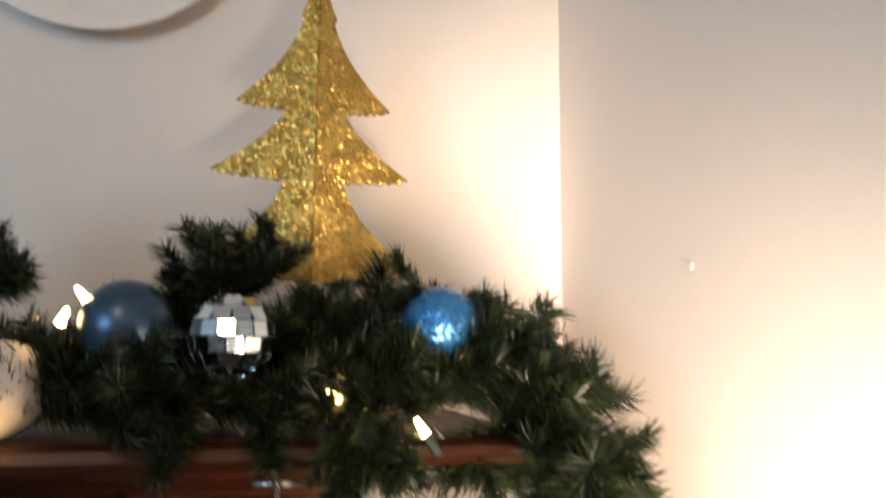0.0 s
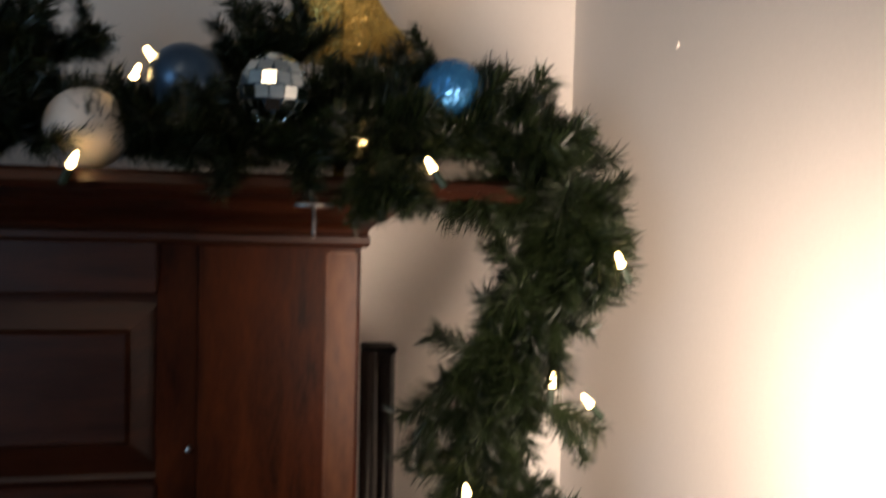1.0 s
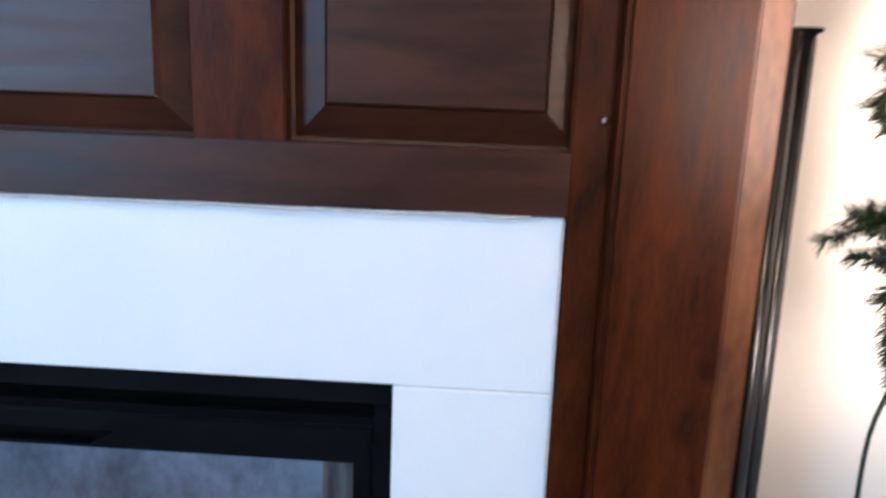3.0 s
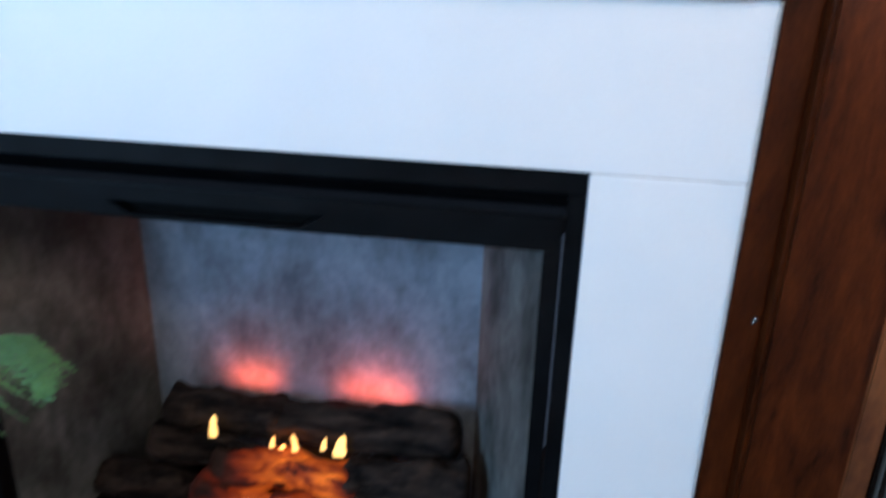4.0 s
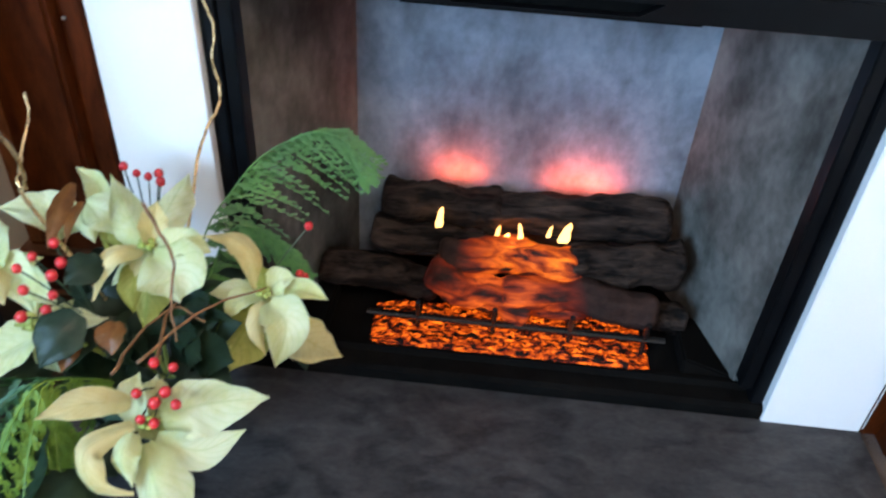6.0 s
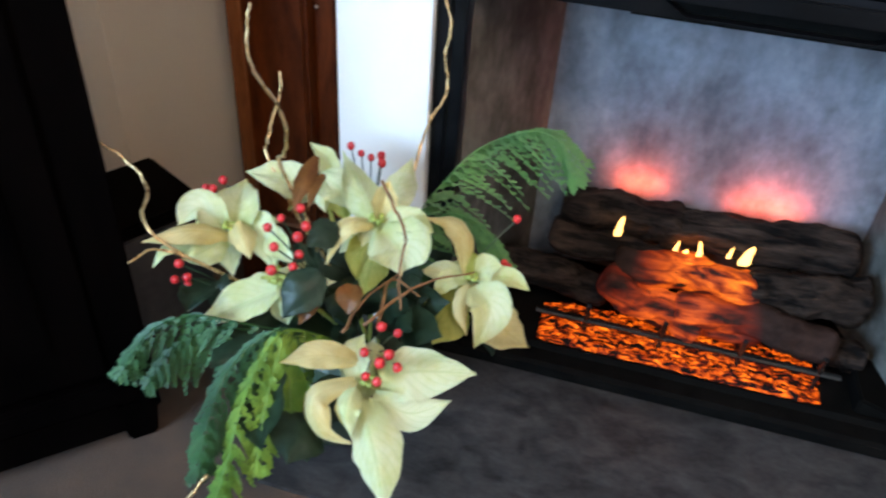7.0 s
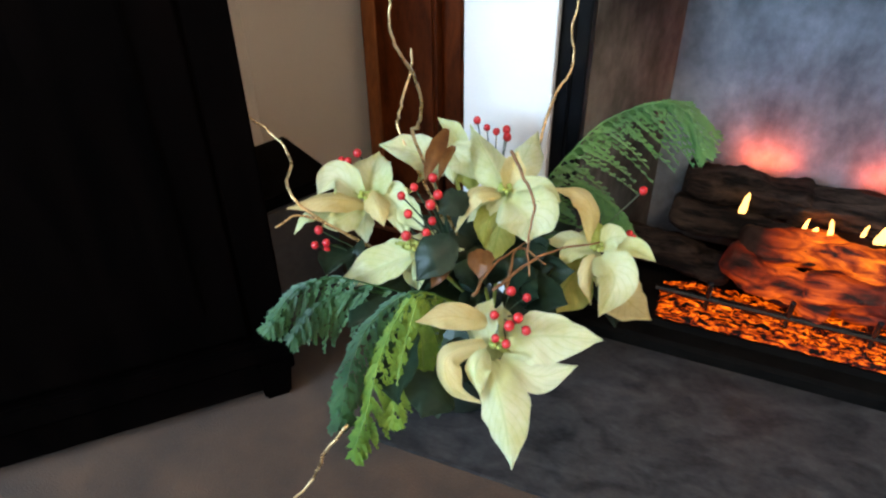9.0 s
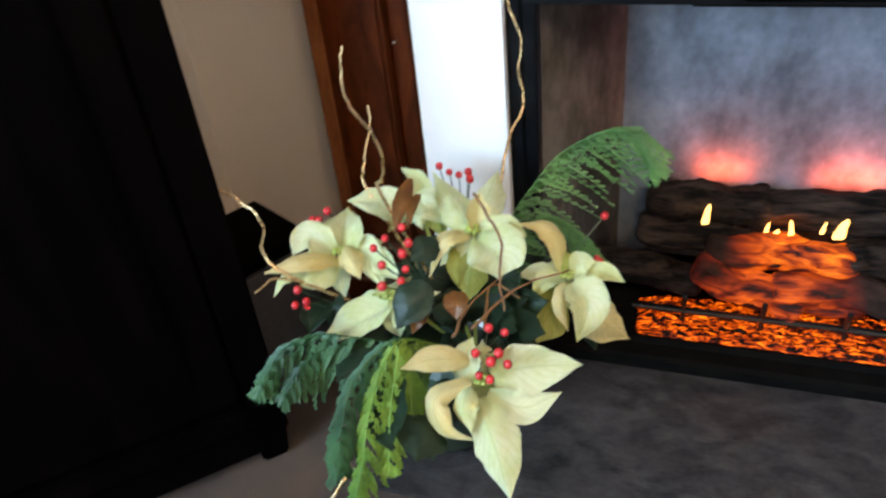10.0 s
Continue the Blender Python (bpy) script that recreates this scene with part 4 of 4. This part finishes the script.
LOWER_FRONDS = [
    ([(-0.503, -0.428, 0.399), (-0.495, -0.459, 0.371), (-0.482, -0.489, 0.339), (-0.470, -0.508, 0.312)], 0.06, 0.0, 1.0, SPRAY),
    ([(-0.584, -0.419, 0.390), (-0.629, -0.440, 0.405), (-0.663, -0.475, 0.402), (-0.679, -0.517, 0.376)], 0.085, -0.35, 0.8, TEAL),
    ([(-0.592, -0.420, 0.378), (-0.622, -0.443, 0.382), (-0.643, -0.473, 0.375), (-0.656, -0.506, 0.355)], 0.075, -0.15, 0.9, TEAL),
    ([(-0.373, -0.212, 0.383), (-0.407, -0.240, 0.389), (-0.433, -0.272, 0.374)], 0.05, -0.3, 0.6, TEAL),
]
TALL_TWIGS = [
    [(-0.584, -0.272, 0.527), (-0.576, -0.278, 0.553), (-0.563, -0.294, 0.599), (-0.566, -0.310, 0.643), (-0.573, -0.332, 0.679), (-0.580, -0.336, 0.706), (-0.581, -0.330, 0.737), (-0.578, -0.325, 0.760)],
    [(-0.640, -0.199, 0.482), (-0.653, -0.178, 0.507), (-0.656, -0.153, 0.531), (-0.655, -0.126, 0.560), (-0.659, -0.116, 0.586)],
    [(-0.451, -0.112, 0.490), (-0.447, -0.067, 0.529), (-0.435, -0.047, 0.554), (-0.434, -0.032, 0.575), (-0.443, -0.024, 0.613), (-0.439, -0.014, 0.652), (-0.456, -0.004, 0.695), (-0.465, 0.001, 0.719)],
    [(-0.704, -0.386, 0.466), (-0.75, -0.327, 0.497), (-0.795, -0.313, 0.526), (-0.832, -0.321, 0.549)],
    [(-0.538, -0.586, 0.318), (-0.561, -0.608, 0.281), (-0.576, -0.62, 0.238), (-0.602, -0.655, 0.207)],
]
SHORT_TWIGS = [
    [(-0.679, -0.391, 0.453), (-0.706, -0.441, 0.466)],
    [(-0.448, -0.41, 0.408), (-0.442, -0.344, 0.411), (-0.418, -0.285, 0.413)],
    [(-0.43, -0.386, 0.404), (-0.389, -0.289, 0.405), (-0.328, -0.233, 0.401)],
    [(-0.453, -0.260, 0.533), (-0.421, -0.290, 0.509), (-0.404, -0.310, 0.491), (-0.401, -0.340, 0.457), (-0.388, -0.368, 0.427)],
    [(-0.416, -0.373, 0.393), (-0.427, -0.293, 0.406), (-0.385, -0.299, 0.394)],
]
FRONT_LEAVES = [
    ((-0.485, -0.381, 0.467), (-0.517, -0.426, 0.423), 0.052, 0),
    ((-0.562, -0.215, 0.522), (-0.563, -0.294, 0.478), 0.024, 1),
    ((-0.545, -0.230, 0.506), (-0.546, -0.284, 0.481), 0.018, 1),
    ((-0.487, -0.390, 0.432), (-0.501, -0.417, 0.409), 0.019, 1),
    ((-0.442, -0.386, 0.465), (-0.438, -0.415, 0.442), 0.032, 1),
    ((-0.627, -0.364, 0.414), (-0.623, -0.390, 0.382), 0.018, 0),
    ((-0.475, -0.470, 0.318), (-0.455, -0.508, 0.280), 0.05, 0),
    ((-0.500, -0.475, 0.324), (-0.478, -0.510, 0.280), 0.045, 0),
    ((-0.497, -0.296, 0.473), (-0.524, -0.338, 0.466), 0.04, 0),
    ((-0.535, -0.295, 0.368), (-0.531, -0.374, 0.359), 0.05, 0),
]
REAR_LEAVES = [
    ((-0.541, -0.435, 0.345), (-0.486, -0.552, 0.34), 0.08, 0),
    ((-0.464, -0.468, 0.323), (-0.457, -0.552, 0.331), 0.07, 0),
    ((-0.575, -0.344, 0.352), (-0.595, -0.472, 0.359), 0.07, 0),
    ((-0.622, -0.335, 0.372), (-0.634, -0.396, 0.374), 0.05, 0),
    ((-0.435, -0.258, 0.317), (-0.388, -0.321, 0.298), 0.06, 0),
    ((-0.43, -0.107, 0.353), (-0.385, -0.162, 0.325), 0.06, 0),
    ((-0.545, -0.155, 0.376), (-0.562, -0.25, 0.36), 0.07, 0),
    ((-0.652, -0.36, 0.392), (-0.652, -0.423, 0.39), 0.05, 0),
    ((-0.324, -0.128, 0.262), (-0.289, -0.213, 0.238), 0.05, 0),
    ((-0.443, -0.4, 0.307), (-0.465, -0.483, 0.317), 0.06, 0),
]

HEART = Vector((-0.47, -0.26, 0.24))
bouquet = thing("flower_arrangement", (-0.48, -0.27, 0.005), "cream poinsettias with cedar fronds, berries and gold twigs on hearth", "flower arrangement")
part("pot", lathe([(0.048, 0.005), (0.062, 0.02), (0.072, 0.10), (0.078, 0.165), (0.081, 0.175), (0.075, 0.175), (0.070, 0.15)], (-0.535, -0.225, 0)), POT, bouquet, "dark glazed pot", smooth=True)
part("foam", ball((-0.515, -0.24, 0.20), 0.076, 16, 10, 0.7), LEAF, bouquet)


def blade(points, width, cup, wave, seed, twist=0.0):
    """A pointed leaf along a bent rib, folded along it, with an uneven edge; its rib and breadth go into the UV map for the veins."""
    rib = curve(points, 18 // (len(points) - 1))
    bm = bmesh.new()
    uv = bm.loops.layers.uv.new("rib")
    nu, nv = len(rib) - 1, 10
    grid, where = [], {}
    fold = 1 if math.sin(4.3 * seed) > 0.1 else -0.8
    for i, c in enumerate(rib):
        t = i / nu
        d = (rib[min(i + 1, nu)] - rib[max(i - 1, 0)]).normalized()
        out = (0.45 * (c - HEART).normalized() + (Vector((0.22, -0.72, 0.66)) - 0.4 * d).normalized()).normalized()
        side = Matrix.Rotation(twist + 0.3 * math.sin(5.1 * seed), 3, d) @ d.cross(out).normalized()
        up = side.cross(d).normalized()
        half = width / 2 * max(math.sin(math.pi * (0.05 + 0.95 * t) ** 0.86), 0.0) ** (0.72 + 0.35 * t) if t < 1 else 0.0005
        row = []
        for j in range(nv + 1):
            s = 2 * j / nv - 1
            rise = cup * fold * half * (abs(s) ** 1.25 - 0.35) + wave * width * noise.noise((seed + 3.2 * t, 1.6 * s, seed)) * abs(s)
            rise += 0.035 * width * math.sin(30 * t - 7 * abs(s)) * abs(s) * (1 - 0.6 * abs(s))
            edge = 1 + 0.10 * noise.noise((seed, 7 * t, s)) + 0.035 * math.sin(21 * t + seed) * abs(s)
            v = bm.verts.new(c + side * half * s * edge + up * rise)
            where[v] = (t, s)
            row.append(v)
        grid.append(row)
    for i in range(nu):
        for j in range(nv):
            f = bm.faces.new((grid[i][j], grid[i + 1][j], grid[i + 1][j + 1], grid[i][j + 1]))
            for loop in f.loops:
                loop[uv].uv = where[loop.vert]
    bmesh.ops.solidify(bm, geom=bm.faces[:], thickness=0.0006)
    return bm


made = 0


def bloom(centre, bracts):
    """A poinsettia: its stem and small green hearts, the bracts that show and a ring of hidden ones below."""
    global made
    c = Vector(centre)
    bm = bmesh.new()
    for k in range(7):
        a = 0.9 * k
        at = c + Vector((0.007 * math.cos(a), 0.006 * math.sin(a) - 0.004, 0.006 + 0.003 * (k % 2)))
        bmesh.ops.create_uvsphere(bm, u_segments=8, v_segments=6, radius=0.0036, matrix=Matrix.Translation(at))
    tube([c + Vector((0, 0.004, 0.0)), c.lerp(HEART, 0.5), HEART], 0.0032, 6, bm)
    flower = part("bloom", bm, LIME, bouquet, "green flower heart on its stem", smooth=True)
    for points, width, cup, material, twist in bracts:
        made += 1
        part("bract", blade(points, width, cup, 0.22, 1.7 * made, twist), material, flower, "cream poinsettia bract" if material is CREAM else "yellowed poinsettia bract", smooth=True)
    out = (c - HEART).normalized()
    u = out.orthogonal().normalized()
    for k in range(4):
        a = 1.57 * k + made
        way = math.cos(a) * u + math.sin(a) * out.cross(u)
        way = (way + Vector((-0.2, 0.75, -0.3))).normalized()
        part("bract", blade([c - 0.008 * out, c + 0.03 * way - 0.012 * out, c + 0.055 * way - 0.03 * out], 0.034, 0.4, 0.2, 7.7 * made + k), CREAM, flower, "cream poinsettia bract", smooth=True)


bloom((-0.406, -0.430, 0.356), [
    ([(-0.393, -0.427, 0.365), (-0.352, -0.406, 0.369), (-0.285, -0.379, 0.363)], 0.071, 0.35, CREAM, 0),
    ([(-0.398, -0.436, 0.344), (-0.351, -0.435, 0.326), (-0.308, -0.404, 0.333)], 0.041, 0.5, CREAM, 0.2),
    ([(-0.410, -0.444, 0.339), (-0.373, -0.493, 0.308), (-0.350, -0.529, 0.256)], 0.061, 0.75, CREAM, 0),
    ([(-0.421, -0.428, 0.387), (-0.457, -0.456, 0.410), (-0.491, -0.487, 0.416)], 0.034, 0.5, GOLDEN, 0),
    ([(-0.420, -0.438, 0.363), (-0.453, -0.480, 0.363), (-0.436, -0.503, 0.337), (-0.405, -0.492, 0.316)], 0.032, 0.8, GOLDEN, 0.4),
    ([(-0.418, -0.447, 0.361), (-0.417, -0.477, 0.353), (-0.407, -0.488, 0.321)], 0.035, 0.7, CREAM, 0),
    ([(-0.415, -0.430, 0.354), (-0.430, -0.412, 0.377), (-0.428, -0.389, 0.394)], 0.037, 0.5, CREAM, 0),
])
bloom((-0.331, -0.231, 0.388), [
    ([(-0.317, -0.227, 0.390), (-0.283, -0.224, 0.399), (-0.250, -0.222, 0.382)], 0.029, 0.5, CREAM, 0),
    ([(-0.324, -0.240, 0.385), (-0.295, -0.266, 0.371), (-0.306, -0.292, 0.320)], 0.058, 0.6, CREAM, 0),
    ([(-0.333, -0.241, 0.385), (-0.333, -0.265, 0.363), (-0.321, -0.280, 0.328)], 0.029, 0.6, GOLDEN, 0),
    ([(-0.307, -0.231, 0.345), (-0.277, -0.216, 0.295), (-0.241, -0.192, 0.252)], 0.063, 0.3, GOLDEN, 0),
    ([(-0.340, -0.229, 0.393), (-0.347, -0.222, 0.441), (-0.371, -0.217, 0.464), (-0.410, -0.215, 0.461)], 0.033, 0.6, GOLDEN, 0.3),
    ([(-0.330, -0.230, 0.389), (-0.313, -0.222, 0.407), (-0.293, -0.217, 0.411)], 0.037, 0.4, CREAM, 0),
    ([(-0.336, -0.233, 0.387), (-0.360, -0.249, 0.389), (-0.374, -0.263, 0.367)], 0.030, 0.5, CREAM, 0),
    ([(-0.344, -0.237, 0.359), (-0.363, -0.259, 0.329), (-0.383, -0.290, 0.292)], 0.075, 0.3, LIME, 0),
    ([(-0.331, -0.231, 0.388), (-0.332, -0.221, 0.411), (-0.338, -0.215, 0.422)], 0.022, 0.5, LIME, 0),
])
bloom((-0.458, -0.259, 0.470), [
    ([(-0.460, -0.260, 0.470), (-0.496, -0.222, 0.488), (-0.554, -0.143, 0.493)], 0.049, 0.6, CREAM, 0),
    ([(-0.455, -0.254, 0.476), (-0.454, -0.199, 0.485), (-0.456, -0.123, 0.493)], 0.056, 0.4, CREAM, 0),
    ([(-0.455, -0.262, 0.473), (-0.455, -0.242, 0.495), (-0.456, -0.220, 0.511)], 0.034, 0.7, GOLDEN, 0),
    ([(-0.450, -0.261, 0.473), (-0.412, -0.258, 0.480), (-0.384, -0.254, 0.467)], 0.039, 0.4, CREAM, 0.2),
    ([(-0.449, -0.270, 0.468), (-0.414, -0.296, 0.462), (-0.409, -0.303, 0.425)], 0.082, 0.4, CREAM, 0),
    ([(-0.465, -0.263, 0.467), (-0.492, -0.293, 0.474), (-0.507, -0.320, 0.429)], 0.029, 0.5, GOLDEN, 0),
    ([(-0.462, -0.262, 0.449), (-0.475, -0.282, 0.428), (-0.473, -0.299, 0.397)], 0.039, 0.5, LIME, 0),
    ([(-0.458, -0.258, 0.445), (-0.459, -0.284, 0.410), (-0.461, -0.304, 0.378)], 0.045, 0.4, LIME, 0),
])
bloom((-0.571, -0.184, 0.457), [
    ([(-0.582, -0.195, 0.447), (-0.615, -0.207, 0.470), (-0.668, -0.218, 0.475)], 0.055, 0.3, CREAM, 0),
    ([(-0.555, -0.187, 0.441), (-0.577, -0.141, 0.470), (-0.622, -0.107, 0.475)], 0.032, 0.6, CREAM, 0),
    ([(-0.571, -0.186, 0.474), (-0.536, -0.200, 0.468), (-0.507, -0.206, 0.442)], 0.050, 0.4, CREAM, 0),
    ([(-0.570, -0.187, 0.471), (-0.557, -0.213, 0.461), (-0.548, -0.224, 0.439)], 0.029, 0.5, CREAM, 0),
    ([(-0.566, -0.185, 0.452), (-0.533, -0.202, 0.445), (-0.517, -0.221, 0.426)], 0.033, 0.5, LIME, 0),
])
bloom((-0.648, -0.305, 0.440), [
    ([(-0.646, -0.314, 0.436), (-0.680, -0.353, 0.459), (-0.714, -0.400, 0.467)], 0.034, 0.5, GOLDEN, 0),
    ([(-0.656, -0.305, 0.437), (-0.690, -0.310, 0.467), (-0.710, -0.332, 0.447)], 0.053, 0.5, CREAM, 0.2),
    ([(-0.649, -0.300, 0.438), (-0.651, -0.281, 0.466), (-0.662, -0.230, 0.472)], 0.069, 0.5, CREAM, 0),
    ([(-0.639, -0.292, 0.450), (-0.602, -0.306, 0.442), (-0.571, -0.336, 0.411)], 0.048, 0.5, CREAM, 0),
    ([(-0.649, -0.319, 0.432), (-0.661, -0.354, 0.433), (-0.684, -0.369, 0.424)], 0.040, 0.5, CREAM, 0),
    ([(-0.683, -0.325, 0.415), (-0.716, -0.354, 0.425), (-0.727, -0.378, 0.406)], 0.022, 0.4, CREAM, 0),
    ([(-0.643, -0.302, 0.450), (-0.620, -0.325, 0.447), (-0.604, -0.340, 0.426)], 0.036, 0.7, GOLDEN, 0),
    ([(-0.616, -0.294, 0.440), (-0.581, -0.311, 0.438), (-0.548, -0.328, 0.423)], 0.040, 0.4, CREAM, 0),
])
bloom((-0.545, -0.371, 0.428), [
    ([(-0.540, -0.372, 0.425), (-0.584, -0.392, 0.403), (-0.649, -0.407, 0.357)], 0.051, 0.6, CREAM, 0),
    ([(-0.544, -0.370, 0.429), (-0.531, -0.380, 0.418), (-0.538, -0.393, 0.391)], 0.028, 0.5, CREAM, 0),
    ([(-0.543, -0.371, 0.428), (-0.559, -0.371, 0.437), (-0.570, -0.375, 0.430)], 0.022, 0.5, LIME, 0),
])
around = random.Random(11)
for k in range(46):
    a, e = around.uniform(0, 6.28), around.uniform(0.05, 1.1)
    d = Vector((math.cos(a) * math.cos(e), math.sin(a) * math.cos(e), math.sin(e)))
    foot = HEART + d * 0.05 + Vector((0, 0, 0.04))
    tip = HEART + Vector((d.x * 0.16, d.y * 0.14, d.z * 0.12 + 0.05)) * around.uniform(0.85, 1.1)
    part("leaf", blade([foot, foot.lerp(tip, 0.5) + Vector((0, 0, 0.012)), tip], around.uniform(0.05, 0.075), 0.3, 0.1, 9.1 * k), LEAF, bouquet, "dark green leaf", smooth=True)
for base, tip, width, brown in FRONT_LEAVES + REAR_LEAVES:
    made += 1
    rise = Vector((0, -0.004, 0.006))
    part("leaf", blade([Vector(base), Vector(base).lerp(Vector(tip), 0.5) + rise, Vector(tip)], width, 0.35, 0.12, 1.7 * made), BROWNLEAF if brown else LEAF, bouquet, "bronze dried leaf" if brown else "dark green leaf", smooth=True)
for cluster in BERRIES:
    mean = sum((Vector(p) for p in cluster), Vector()) / len(cluster)
    foot = mean.lerp(HEART, 0.45)
    bm = tube([HEART, foot], 0.0022, 5)
    for p in cluster:
        tube([foot, Vector(p).lerp(foot, 0.35) + Vector((0, 0, 0.004)), p], 0.0011, 4, bm)
    stalk = part("berry_stalk", bm, LEAF, bouquet, "thin green berry stalk")
    for i, p in enumerate(cluster):
        part("berry", ball(p, 0.0061 + 0.0007 * math.sin(5 * i), 12, 8, 1.1), RED, stalk, "small red berry", smooth=True)


RIGHTWARD = Vector((0.92, 0.39, 0))


def frond(points, reach, along, down, seed):
    """A cedar spray: a stalk whose side sprays hang over one way, each branching again into flat scaly fingers."""
    r = random.Random(seed)
    line = curve(points, 4 if along > 0.4 else 3)
    bm = tube(line, 0.0014, 5, taper=0.4)
    total = len(line)
    lean = (RIGHTWARD * along + Vector((0, 0, -down))).normalized()
    for i, p in enumerate(line[1:], 1):
        t = i / (total - 1)
        d = (line[min(i + 1, total - 1)] - line[i - 1]).normalized()
        side = d.cross(Vector((0.3, -0.75, 0.6))).normalized()
        for s in (-1, 1):
            size = reach * (1 - 0.55 * t ** 3) * (0.35 + 0.65 * math.sin(math.pi * (0.25 + 0.65 * t))) * r.uniform(0.7, 1.15) * (1.0 if s * side.dot(lean) > -0.2 else 0.55)
            way = (0.35 * d + 0.42 * s * side + 0.75 * lean + 0.12 * Vector((r.uniform(-1, 1), r.uniform(-1, 1), r.uniform(-1, 1)))).normalized()
            steps = 17
            pts = [p + way * size * k / steps + Vector((0, 0, -0.28 * size * (k / steps) ** 2)) for k in range(steps + 1)]
            cross = way.cross(Vector((0.3, -0.75, 0.6))).normalized()
            up = cross.cross(way)
            for k in range(steps):
                a, b = pts[k], pts[k + 1]
                bm.faces.new([bm.verts.new(q) for q in (a - cross * 0.0009, a + cross * 0.0009, b + cross * 0.0009, b - cross * 0.0009)])
                span = 0.018 * (1 - 0.75 * k / steps) * min(1, 0.35 + k / 4) * r.uniform(0.6, 1.2)
                e = 1 if k % 2 else -1
                tip = a + way * span * 1.1 + cross * e * span * 0.45 + up * r.uniform(-0.003, 0.003) + lean * span * 0.2
                for q0, q1, wide in ((a, tip, 0.0017), (a.lerp(tip, 0.4), a.lerp(tip, 0.55) + way * span * 0.55, 0.0014), (a.lerp(tip, 0.3), a.lerp(tip, 0.4) + cross * e * span * 0.3, 0.0014)):
                    mid, q = q0.lerp(q1, 0.6), (q1 - q0).cross(up).normalized() * wide
                    bm.faces.new([bm.verts.new(z) for z in (q0, mid - q, q1, mid + q)])
    return bm


for i, (points, reach, along, down, material) in enumerate(UPPER_FRONDS + LOWER_FRONDS):
    root = Vector(points[0])
    part("frond", frond([HEART.lerp(root, 0.55), *points], reach, along, down, 20 + i), material, bouquet, "yellow-green cedar frond" if material is SPRAY else "green cedar frond")
for i, points in enumerate(TALL_TWIGS + SHORT_TWIGS):
    gold = i < 6
    pts = curve([HEART.lerp(Vector(points[0]), 0.4)] + points if gold and i != 4 else points, 7)
    pts = [p + 0.003 * Vector((noise.noise((i, k * 0.45, 0)), 0, noise.noise((k * 0.45, i, 3)))) for k, p in enumerate(pts)]
    part("twig", tube(pts, 0.0026 if gold else 0.0024, 6, taper=0.55), GOLDTWIG if gold else TWIG, bouquet, "curly gold-painted twig" if gold else "thin brown twig", smooth=True)
